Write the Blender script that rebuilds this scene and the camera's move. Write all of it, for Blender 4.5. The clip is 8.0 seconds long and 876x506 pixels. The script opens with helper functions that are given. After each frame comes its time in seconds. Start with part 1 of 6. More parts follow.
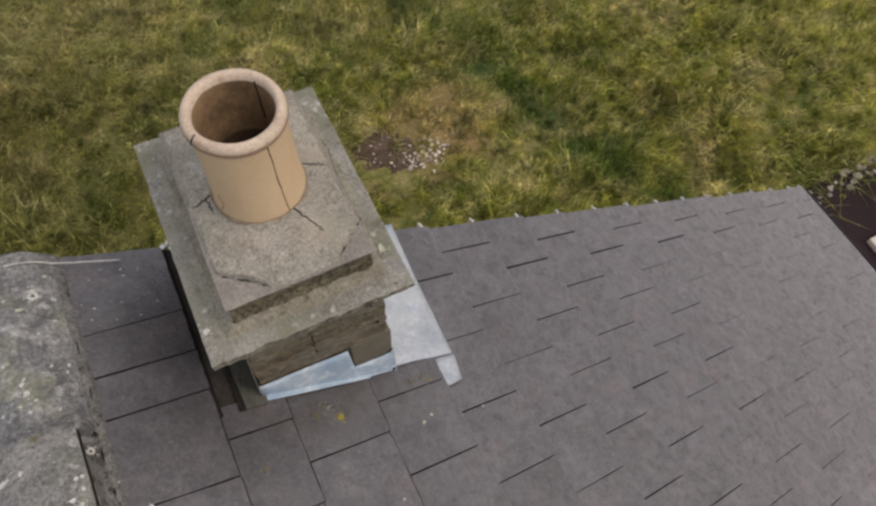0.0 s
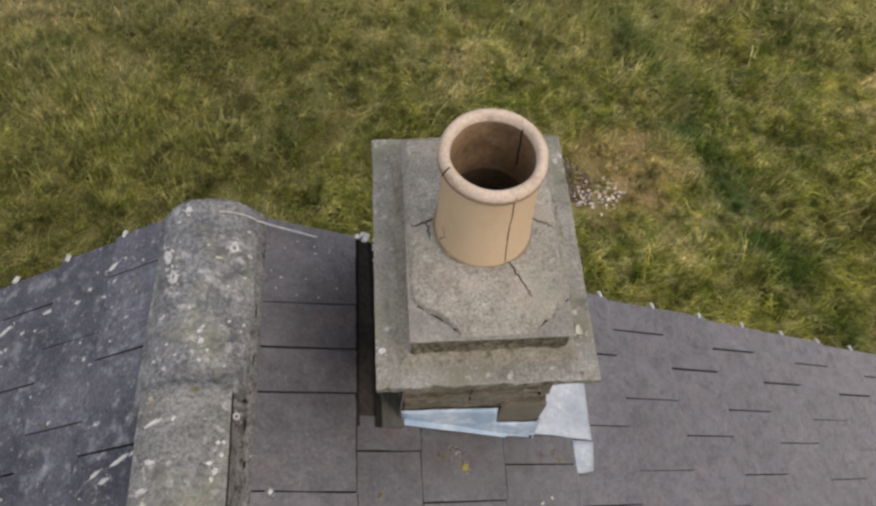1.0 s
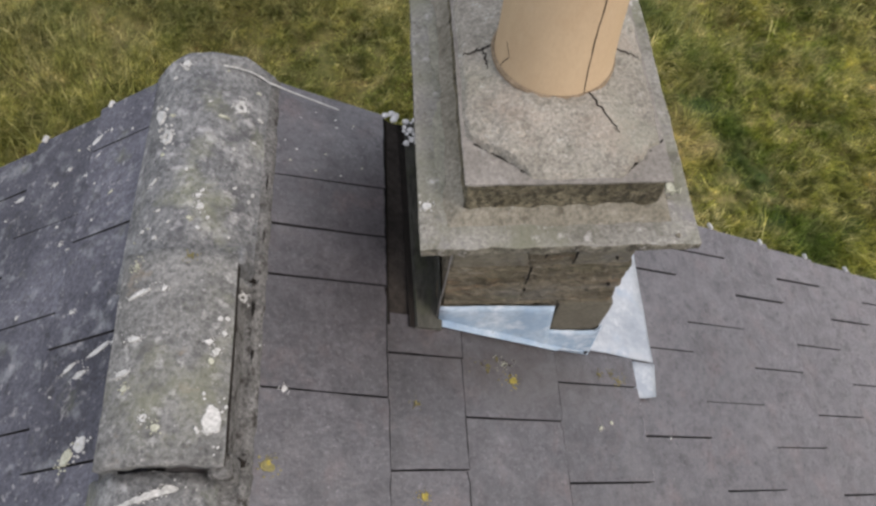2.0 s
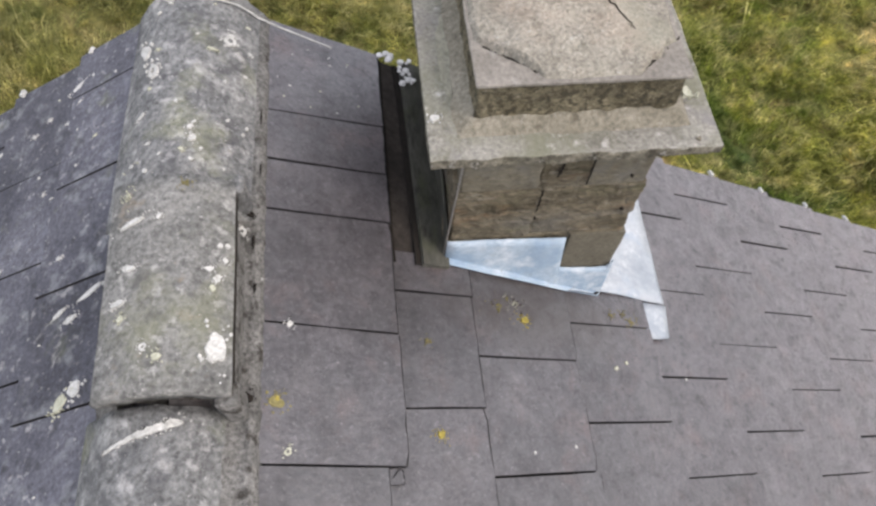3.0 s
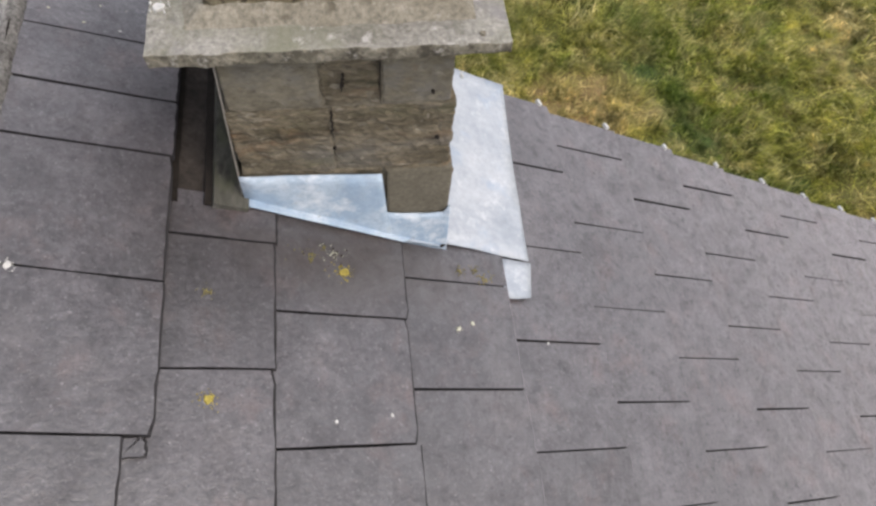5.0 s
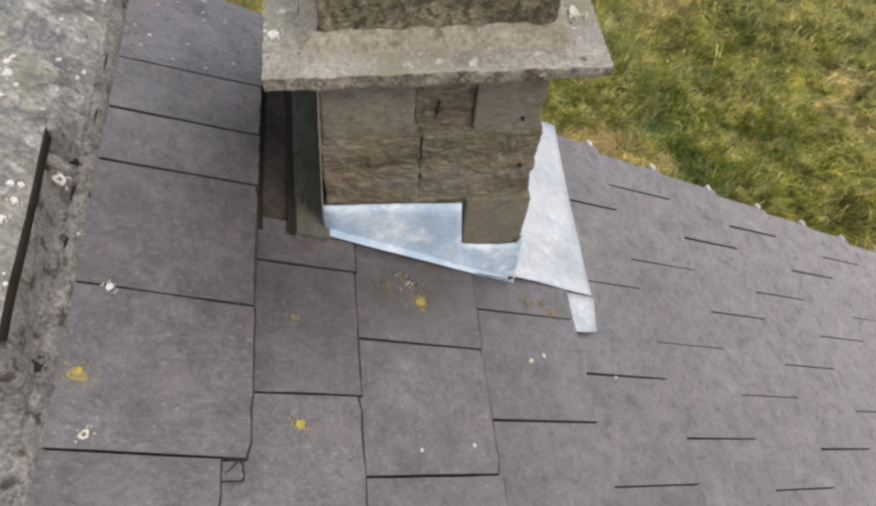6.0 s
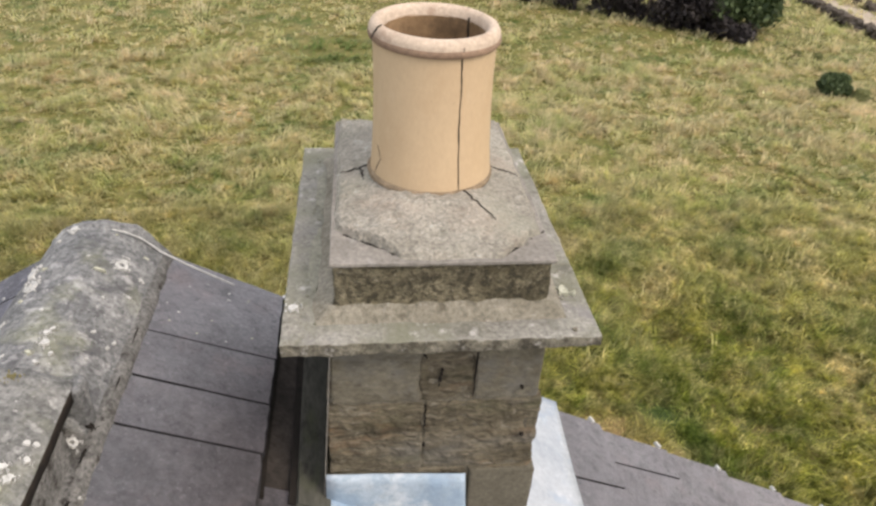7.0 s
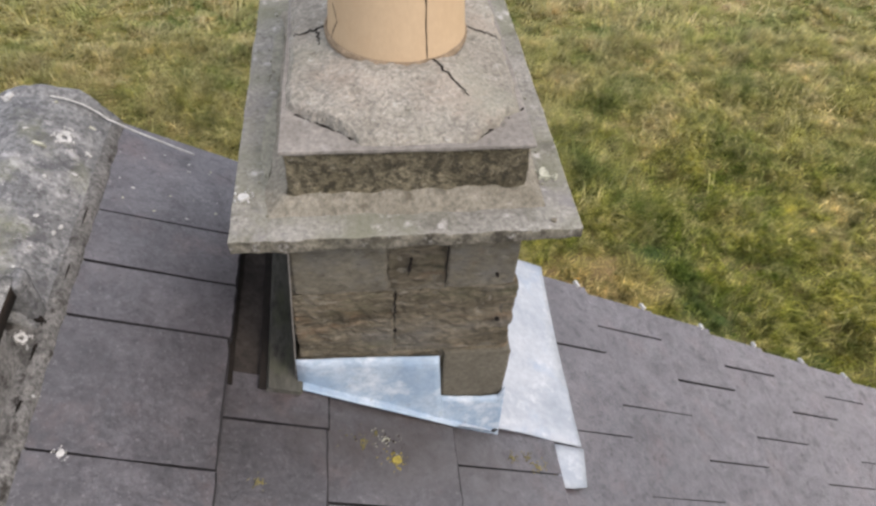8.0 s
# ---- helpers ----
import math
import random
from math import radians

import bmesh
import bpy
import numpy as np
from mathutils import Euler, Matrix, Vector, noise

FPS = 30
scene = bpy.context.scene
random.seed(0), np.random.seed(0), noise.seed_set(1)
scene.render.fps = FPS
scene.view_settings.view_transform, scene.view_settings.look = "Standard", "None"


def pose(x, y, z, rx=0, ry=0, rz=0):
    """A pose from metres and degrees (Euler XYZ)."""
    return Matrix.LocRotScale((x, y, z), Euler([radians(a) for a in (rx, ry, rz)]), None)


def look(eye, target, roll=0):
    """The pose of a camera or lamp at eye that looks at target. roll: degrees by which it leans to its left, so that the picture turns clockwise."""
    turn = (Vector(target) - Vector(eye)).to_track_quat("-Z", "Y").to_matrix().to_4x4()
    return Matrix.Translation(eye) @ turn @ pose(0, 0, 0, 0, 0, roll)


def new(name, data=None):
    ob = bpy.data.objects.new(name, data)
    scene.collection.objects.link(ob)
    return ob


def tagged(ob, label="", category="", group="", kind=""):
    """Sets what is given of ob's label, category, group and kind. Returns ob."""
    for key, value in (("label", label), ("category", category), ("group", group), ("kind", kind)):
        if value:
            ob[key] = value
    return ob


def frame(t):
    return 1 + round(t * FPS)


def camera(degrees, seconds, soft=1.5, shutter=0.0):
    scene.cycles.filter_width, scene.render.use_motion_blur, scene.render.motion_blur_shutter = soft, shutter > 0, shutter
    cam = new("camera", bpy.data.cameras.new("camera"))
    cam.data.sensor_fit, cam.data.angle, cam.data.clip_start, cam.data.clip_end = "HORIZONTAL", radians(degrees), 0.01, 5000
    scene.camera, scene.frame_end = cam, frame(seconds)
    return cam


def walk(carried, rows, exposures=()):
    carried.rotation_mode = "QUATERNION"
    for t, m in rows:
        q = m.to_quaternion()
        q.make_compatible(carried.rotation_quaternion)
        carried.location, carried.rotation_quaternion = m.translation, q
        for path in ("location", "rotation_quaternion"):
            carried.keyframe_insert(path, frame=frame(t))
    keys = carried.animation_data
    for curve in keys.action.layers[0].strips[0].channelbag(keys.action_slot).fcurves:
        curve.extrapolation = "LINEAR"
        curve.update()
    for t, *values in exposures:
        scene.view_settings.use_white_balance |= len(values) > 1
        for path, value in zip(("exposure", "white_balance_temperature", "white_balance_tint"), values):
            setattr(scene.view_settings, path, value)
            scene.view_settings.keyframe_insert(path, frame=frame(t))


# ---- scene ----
cam = camera(64.5, 8.0, 2.6)
PATH = [
    (0, (-0.085, -0.812, 1.827), (0.39, 0.024, 0.073), 3.9),
    (0.1, (-0.080, -0.773, 1.829), (0.111, -0.335, 0.951), 4.2),
    (0.2, (-0.077, -0.739, 1.832), (0.214, 0.163, 0.071), 3.8),
    (0.3, (-0.093, -0.707, 1.838), (0.043, -0.253, 0.957), 4.0),
    (0.4, (-0.121, -0.686, 1.843), (0.011, -0.227, 0.965), 4.0),
    (0.5, (-0.151, -0.655, 1.845), (0.067, 0.268, 0.084), 4.3),
    (0.6, (-0.176, -0.636, 1.825), (-0.076, -0.172, 0.945), 4.4),
    (0.7, (-0.179, -0.613, 1.817), (0.004, 0.312, 0.054), 3.9),
    (0.8, (-0.207, -0.598, 1.812), (-0.139, -0.126, 0.933), 4.3),
    (1, (-0.24, -0.566, 1.797), (-0.119, 0.384, 0.042), 4.4),
    (1.1, (-0.249, -0.561, 1.666), (-0.191, -0.085, 0.788), 4.2),
    (1.2, (-0.263, -0.552, 1.505), (-0.146, 0.394, -0.254), 4.1),
    (1.3, (-0.273, -0.546, 1.363), (-0.158, 0.4, -0.395), 4.2),
    (1.4, (-0.293, -0.549, 1.302), (-0.233, -0.074, 0.424), 4.6),
    (1.5, (-0.309, -0.555, 1.291), (-0.189, 0.392, -0.467), 4.7),
    (1.7, (-0.313, -0.563, 1.295), (-0.194, 0.382, -0.464), 4.7),
    (1.8, (-0.320, -0.592, 1.308), (-0.262, -0.118, 0.430), 4.6),
    (2, (-0.353, -0.693, 1.286), (-0.236, 0.247, -0.476), 4.8),
    (2.2, (-0.368, -0.773, 1.285), (-0.253, 0.166, -0.478), 4.8),
    (3.3, (-0.421, -0.812, 1.09), (-0.237, 0.132, -0.664), 5.4),
    (3.5, (-0.404, -0.807, 1.089), (-0.213, 0.137, -0.664), 5.8),
    (3.6, (-0.358, -0.813, 1.084), (-0.263, -0.341, 0.208), 5.8),
    (3.7, (-0.285, -0.814, 1.082), (-0.096, 0.126, -0.673), 5.8),
    (3.8, (-0.200, -0.829, 1.094), (-0.102, -0.359, 0.216), 6.2),
    (4, (-0.075, -0.855, 1.093), (0.123, 0.094, -0.656), 6.1),
    (4.1, (-0.040, -0.852, 1.092), (0.058, -0.378, 0.217), 6.2),
    (4.2, (-0.014, -0.838, 1.084), (0.185, 0.097, -0.672), 6.6),
    (4.3, (0.015, -0.829, 1.011), (0.112, -0.367, 0.130), 6.9),
    (4.5, (0.037, -0.835, 0.885), (0.241, 0.103, -0.869), 6.9),
    (4.7, (0.035, -0.838, 0.873), (0.245, 0.096, -0.883), 7.2),
    (5.8, (-0.098, -0.877, 0.836), (0.1, 0.019, -0.941), 6.8),
    (5.9, (-0.131, -0.880, 0.836), (-0.027, -0.390, -0.029), 6.4),
    (6, (-0.15, -0.891, 0.831), (0.056, 0.174, -0.849), 5.5),
    (6.1, (-0.164, -0.899, 0.836), (-0.061, -0.327, 0.022), 5.0),
    (6.2, (-0.171, -0.906, 0.838), (0.041, 0.313, -0.733), 4.9),
    (6.3, (-0.176, -0.923, 0.837), (-0.067, -0.273, 0.085), 4.5),
    (6.5, (-0.192, -0.944, 0.847), (0.029, 0.497, -0.522), 3.8),
    (6.6, (-0.192, -0.950, 0.848), (-0.084, -0.197, 0.198), 3.6),
    (6.7, (-0.19, -0.96, 0.854), (0.031, 0.584, -0.398), 3.6),
    (6.8, (-0.179, -0.968, 0.856), (0.041, 0.593, -0.375), 3.5),
    (6.9, (-0.167, -0.975, 0.855), (-0.054, -0.175, 0.266), 3.5),
    (7, (-0.156, -0.973, 0.857), (0.068, 0.673, -0.257), 3.4),
    (7.1, (-0.149, -0.967, 0.864), (-0.040, -0.143, 0.308), 3.2),
    (7.2, (-0.142, -0.963, 0.868), (0.08, 0.647, -0.298), 3.4),
    (7.3, (-0.126, -0.965, 0.867), (-0.013, -0.187, 0.248), 3.9),
    (7.5, (-0.091, -0.904, 0.872), (0.126, 0.512, -0.524), 3.9),
    (7.6, (-0.081, -0.876, 0.872), (0.026, -0.191, 0.151), 4.1),
    (7.7, (-0.078, -0.844, 0.875), (0.135, 0.496, -0.594), 4.1),
    (7.8, (-0.080, -0.833, 0.864), (0.025, -0.164, 0.128), 4.0),
    (8, (-0.082, -0.819, 0.85), (0.133, 0.521, -0.619), 4.1),
]
walk(cam, [(t, look(eye, target, roll)) for t, eye, target, roll in PATH],
     [(0.0, 0.55, 7050, 14.5), (1.0, 0.74, 6880, 14), (1.5, 0.68, 6750, 13.5), (2.0, 0.88, 6680, 13.5), (3.5, 1.31, 6680, 13.5), (4.5, 1.21, 6700, 14), (6.0, 1.22, 6950, 13), (6.5, 1.34, 7050, 12.5), (7.0, 1.26, 7070, 13), (8.0, 1.16, 6700, 15)])

# ---- light ----
world = bpy.data.worlds.new("sky")
scene.world = world
world.use_nodes = True
wn = world.node_tree.nodes
sky = wn.new("ShaderNodeTexSky")
sky.sky_type, sky.sun_disc = "NISHITA", False
CLOUD = (4.3, 4.5, 4.9, 1.0)
SUN_EL, SUN_AZ = 50.0, 128.0          # azimuth from +y towards +x
sky.sun_elevation, sky.sun_rotation = radians(SUN_EL), radians(SUN_AZ)
sky.air_density, sky.dust_density, sky.ozone_density = 1.0, 5.0, 1.0
veil = wn.new("ShaderNodeMix")                       # bright even cloud over most of the sky
veil.data_type = "RGBA"
veil.inputs[0].default_value = 0.72
for socket in veil.inputs:
    if socket.type == "RGBA" and socket.identifier == "A_Color":
        world.node_tree.links.new(sky.outputs[0], socket)
    if socket.type == "RGBA" and socket.identifier == "B_Color":
        socket.default_value = CLOUD
for socket in veil.outputs:
    if socket.identifier == "Result_Color":
        world.node_tree.links.new(socket, wn["Background"].inputs[0])
wn["Background"].inputs[1].default_value = 0.15
sun = new("sun", bpy.data.lights.new("sun", "SUN"))
sun.data.energy, sun.data.angle, sun.data.color = 0.6, radians(28), (1.0, 0.96, 0.91)
sd = Vector((math.sin(radians(SUN_AZ)) * math.cos(radians(SUN_EL)), math.cos(radians(SUN_AZ)) * math.cos(radians(SUN_EL)), math.sin(radians(SUN_EL))))
sun.matrix_world = look(sd * 40, (0, 0, 0))

# ---- materials ----


def ramp(nt, fac, stops):
    r = nt.nodes.new("ShaderNodeValToRGB")
    el = r.color_ramp.elements
    while len(el) < len(stops):
        el.new(0.5)
    for e, (p, c) in zip(el, stops):
        e.position, e.color = p, (*c, 1)
    nt.links.new(fac, r.inputs[0])
    return r.outputs[0]


def noise_at(nt, vec, scale, detail=5.0, rough=0.6, distort=0.0):
    n = nt.nodes.new("ShaderNodeTexNoise")
    n.inputs["Scale"].default_value, n.inputs["Detail"].default_value = scale, detail
    n.inputs["Roughness"].default_value, n.inputs["Distortion"].default_value = rough, distort
    nt.links.new(vec, n.inputs["Vector"])
    return n.outputs["Fac"]


def mix(nt, fac, a, b, mode="MIX"):
    m = nt.nodes.new("ShaderNodeMix")
    m.data_type, m.blend_type = "RGBA", mode
    for sock, v in ((m.inputs[0], fac), (m.inputs[6], a), (m.inputs[7], b)):
        if isinstance(v, bpy.types.NodeSocket):
            nt.links.new(v, sock)
        elif isinstance(v, (int, float)):
            sock.default_value = v
        else:
            sock.default_value = (*v, 1)
    return m.outputs[2]


def material(name, lo, hi, scale=3.0, fine=60.0, grain=0.35, stains=(), rough=0.85, bump=0.3, dist=0.004, vary=0.0, metal=0.0, mid=0.5, stretch=None, spec=0.3):
    """Two-scale surface: broad tone lo..hi, fine grain, stains as (colour, scale, from, to, strength)."""
    m = bpy.data.materials.new(name)
    m.use_nodes = True
    nt = m.node_tree
    b = nt.nodes["Principled BSDF"]
    geo = nt.nodes.new("ShaderNodeNewGeometry")
    vec = geo.outputs["Position"]
    if stretch:
        mp = nt.nodes.new("ShaderNodeMapping")
        mp.inputs["Scale"].default_value = stretch
        nt.links.new(vec, mp.inputs[0])
        vec = mp.outputs[0]
    col = ramp(nt, noise_at(nt, vec, scale), [(mid - 0.2, lo), (mid + 0.2, hi)])
    fine_n = noise_at(nt, vec, fine, 4.0, 0.7)
    g = ramp(nt, fine_n, [(0.3, (1 - grain,) * 3), (0.7, (1 + grain * 0.6,) * 3)])
    col = mix(nt, 1.0, col, g, "MULTIPLY")
    for i, (c, s, a, z, k) in enumerate(stains):
        off = nt.nodes.new("ShaderNodeVectorMath")
        off.inputs[1].default_value = (3.1 * i + 1.7, 5.3 * i, 2.2 * i)
        nt.links.new(vec, off.inputs[0])
        f = ramp(nt, noise_at(nt, off.outputs[0], s, 6.0, 0.65), [(a, (0, 0, 0)), (z, (k, k, k))])
        col = mix(nt, f, col, c)
    if vary:
        info = nt.nodes.new("ShaderNodeObjectInfo")
        v = ramp(nt, info.outputs["Random"], [(0.0, (1 - vary,) * 3), (1.0, (1 + vary,) * 3)])
        col = mix(nt, 1.0, col, v, "MULTIPLY")
    nt.links.new(col, b.inputs["Base Color"])
    b.inputs["Roughness"].default_value, b.inputs["Metallic"].default_value = rough, metal
    b.inputs["Specular IOR Level"].default_value = spec
    if bump:
        bp = nt.nodes.new("ShaderNodeBump")
        bp.inputs["Strength"].default_value, bp.inputs["Distance"].default_value = bump, dist
        nt.links.new(fine_n, bp.inputs["Height"])
        nt.links.new(bp.outputs[0], b.inputs["Normal"])
    return m


M_SLATE = material("slate", (0.0190, 0.0172, 0.0192), (0.045, 0.0405, 0.0445), 3.4, 75, 0.75,
                   [((0.085, 0.078, 0.083), 9, 0.52, 0.72, 0.5), ((0.010, 0.009, 0.010), 17, 0.55, 0.68, 0.75), ((0.085, 0.053, 0.048), 7.5, 0.54, 0.70, 0.5), ((0.010, 0.009, 0.010), 34, 0.55, 0.65, 0.85), ((0.10, 0.09, 0.09), 4, 0.56, 0.68, 0.35),
                    ((0.008, 0.007, 0.008), 80, 0.57, 0.65, 0.85), ((0.15, 0.14, 0.145), 48, 0.60, 0.70, 0.35), ((0.20, 0.19, 0.195), 110, 0.58, 0.68, 0.35), ((0.34, 0.325, 0.32), 90, 0.66, 0.70, 0.35)],
                   0.43, 0.6, 0.003, 0.16, spec=0.75)
M_SLATE.node_tree.links.new(M_SLATE.node_tree.nodes["Bump"].outputs[0], M_SLATE.node_tree.nodes["Principled BSDF"].inputs["Coat Normal"])
M_SLATE.node_tree.nodes["Principled BSDF"].inputs["Coat Roughness"].default_value = 0.38
M_SLATE.node_tree.nodes["Principled BSDF"].inputs["Sheen Roughness"].default_value = 0.45
M_SLATE.node_tree.nodes["Principled BSDF"].inputs["Sheen Tint"].default_value = (0.85, 0.76, 0.80, 1)
# patchy polish: worn, mottled gloss on the slates
nt = M_SLATE.node_tree
slate_pos = nt.nodes.new("ShaderNodeNewGeometry").outputs["Position"]
polish = ramp(nt, noise_at(nt, slate_pos, 21.0, 6.0, 0.68, 0.4), [(0.36, (0.30, 0.30, 0.30)), (0.48, (0.86, 0.86, 0.86)), (0.62, (1.0, 1.0, 1.0))])
# ragged brown ellipse of darker, duller slate below the lead apron
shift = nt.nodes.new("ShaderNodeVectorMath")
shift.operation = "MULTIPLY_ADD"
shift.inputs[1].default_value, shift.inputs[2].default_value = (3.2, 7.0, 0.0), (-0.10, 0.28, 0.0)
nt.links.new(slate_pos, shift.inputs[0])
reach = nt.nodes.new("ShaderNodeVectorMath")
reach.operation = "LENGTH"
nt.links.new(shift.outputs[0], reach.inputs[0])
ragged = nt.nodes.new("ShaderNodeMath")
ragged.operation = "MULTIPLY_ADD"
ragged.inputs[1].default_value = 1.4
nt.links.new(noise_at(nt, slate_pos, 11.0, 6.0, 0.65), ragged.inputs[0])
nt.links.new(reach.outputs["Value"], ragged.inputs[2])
brown_patch = nt.nodes.new("ShaderNodeMapRange")
brown_patch.inputs["From Min"].default_value, brown_patch.inputs["From Max"].default_value = 1.0, 1.9
brown_patch.inputs["To Min"].default_value, brown_patch.inputs["To Max"].default_value = 0.75, 0.0
nt.links.new(ragged.outputs[0], brown_patch.inputs["Value"])
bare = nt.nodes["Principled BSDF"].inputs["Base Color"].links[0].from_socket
nt.links.new(mix(nt, brown_patch.outputs[0], bare, (0.024, 0.016, 0.011)), nt.nodes["Principled BSDF"].inputs["Base Color"])
polish = mix(nt, brown_patch.outputs[0], polish, (0.35, 0.35, 0.35))
fleck = ramp(nt, noise_at(nt, slate_pos, 58.0, 3.0, 0.55, 0.3), [(0.60, (1.0, 1.0, 1.0)), (0.66, (0.08, 0.08, 0.08))])
nt.links.new(mix(nt, 1.0, polish, fleck, "MULTIPLY"), nt.nodes["Principled BSDF"].inputs["Sheen Weight"])
polish = ramp(nt, noise_at(nt, slate_pos, 13.0, 7.0, 0.7, 0.6), [(0.38, (0.25, 0.25, 0.25)), (0.62, (1.0, 1.0, 1.0))])
nt.links.new(polish, nt.nodes["Principled BSDF"].inputs["Coat Weight"])
# left-slope slate; the bluish cast of its lighting is put into the colour
M_SLATE_L = material("weathered_shade_blue_slate", (0.046, 0.047, 0.060), (0.115, 0.116, 0.138), 4.0, 90, 0.5,
                     [((0.25, 0.26, 0.27), 14, 0.54, 0.68, 0.6), ((0.36, 0.35, 0.35), 30, 0.59, 0.68, 0.55), ((0.12, 0.13, 0.07), 7, 0.6, 0.75, 0.5), ((0.03, 0.03, 0.034), 18, 0.56, 0.68, 0.7), ((0.42, 0.42, 0.41), 60, 0.63, 0.68, 0.45)],
                     0.7, 0.5, 0.003, 0.15)
M_SLATE_EDGE = material("slate_edge", (0.018, 0.017, 0.018), (0.035, 0.033, 0.035), 12, 60, 0.3, rough=0.95)
M_DECK = material("roof_felt", (0.02, 0.019, 0.02), (0.035, 0.033, 0.034), 5, 40, 0.2, rough=0.95)
M_RIDGE = material("ridge_concrete", (0.122, 0.125, 0.126), (0.262, 0.264, 0.256), 9, 70, 0.6,
                   [((0.065, 0.065, 0.07), 16, 0.50, 0.64, 0.65), ((0.44, 0.435, 0.425), 22, 0.55, 0.69, 0.7), ((0.23, 0.24, 0.13), 5, 0.54, 0.70, 0.4), ((0.035, 0.035, 0.037), 55, 0.60, 0.68, 0.7), ((0.56, 0.55, 0.53), 90, 0.64, 0.70, 0.7)],
                   0.9, 0.9, 0.009, 0.08)
M_RIDGE_PALE = material("pale_ridge_concrete", (0.125, 0.125, 0.118), (0.24, 0.238, 0.224), 9, 80, 0.6,
                        [((0.17, 0.175, 0.11), 5, 0.54, 0.68, 0.5), ((0.42, 0.415, 0.39), 30, 0.58, 0.68, 0.6), ((0.075, 0.075, 0.072), 22, 0.54, 0.66, 0.65), ((0.30, 0.235, 0.16), 8, 0.62, 0.72, 0.5), ((0.52, 0.51, 0.49), 110, 0.64, 0.69, 0.6)],
                        0.92, 0.8, 0.006)
# dark brown for dirt specks and for the shade painted on ridge tile sides
M_GAP_SHADE_DIRT = material("gap_shade_dirt", (0.016, 0.011, 0.007), (0.042, 0.029, 0.019), 18, 80, 0.5, rough=1.0)
M_BED = material("ridge_mortar", (0.12, 0.117, 0.108), (0.25, 0.244, 0.23), 16, 110, 0.6,
                 [((0.03, 0.025, 0.02), 26, 0.54, 0.64, 0.85), ((0.40, 0.385, 0.35), 30, 0.60, 0.72, 0.6)], 0.95, 1.0, 0.01)
M_SLAB = material("slab_concrete", (0.185, 0.177, 0.15), (0.315, 0.303, 0.268), 6, 110, 0.45,
                  [((0.155, 0.158, 0.105), 3.5, 0.45, 0.62, 0.75), ((0.10, 0.094, 0.075), 16, 0.55, 0.67, 0.7), ((0.17, 0.16, 0.165), 8, 0.55, 0.68, 0.6), ((0.50, 0.485, 0.45), 24, 0.58, 0.68, 0.65), ((0.07, 0.065, 0.05), 48, 0.63, 0.70, 0.6)],
                  0.92, 0.7, 0.005)
M_COLLAR = material("collar_brick", (0.12, 0.103, 0.062), (0.29, 0.255, 0.17), 16, 120, 0.6,
                    [((0.035, 0.031, 0.020), 58, 0.50, 0.58, 0.75), ((0.05, 0.044, 0.028), 14, 0.5, 0.62, 0.6), ((0.36, 0.33, 0.25), 70, 0.62, 0.67, 0.7), ((0.30, 0.27, 0.19), 10, 0.58, 0.7, 0.5)], 0.95, 1.0, 0.014, stretch=(1, 1, 1.15))
M_FILLET = material("fillet_mortar", (0.15, 0.135, 0.10), (0.27, 0.25, 0.20), 9, 100, 0.45,
                    [((0.08, 0.07, 0.048), 18, 0.54, 0.66, 0.7), ((0.40, 0.38, 0.33), 30, 0.60, 0.70, 0.5)], 0.95, 0.8, 0.006)
M_SLATEPC = material("collar_slate", (0.165, 0.152, 0.132), (0.25, 0.232, 0.205), 10, 90, 0.35,
                     [((0.42, 0.41, 0.38), 12, 0.62, 0.74, 0.6)], 0.85, 0.4, 0.003)
M_FLAUNCH = material("flaunching_mortar", (0.245, 0.227, 0.186), (0.405, 0.378, 0.322), 7, 130, 0.5,
                     [((0.17, 0.16, 0.13), 30, 0.55, 0.65, 0.75), ((0.26, 0.265, 0.20), 4, 0.52, 0.7, 0.5), ((0.56, 0.55, 0.50), 45, 0.60, 0.70, 0.6), ((0.36, 0.29, 0.23), 5, 0.56, 0.70, 0.5), ((0.12, 0.11, 0.085), 80, 0.61, 0.67, 0.7)],
                     0.95, 0.9, 0.009)
M_BLOCK = material("weathered_block", (0.088, 0.074, 0.047), (0.205, 0.176, 0.124), 10, 70, 0.55,
                   [((0.034, 0.029, 0.018), 16, 0.54, 0.66, 0.8), ((0.17, 0.105, 0.058), 9, 0.54, 0.68, 0.6), ((0.32, 0.295, 0.235), 22, 0.58, 0.68, 0.65), ((0.32, 0.29, 0.22), 44, 0.62, 0.68, 0.5), ((0.15, 0.145, 0.13), 4.5, 0.54, 0.66, 0.55), ((0.085, 0.09, 0.04), 5.5, 0.53, 0.68, 0.55)],
                   0.95, 1.0, 0.014, 0.12, stretch=(0.55, 1, 1.8))
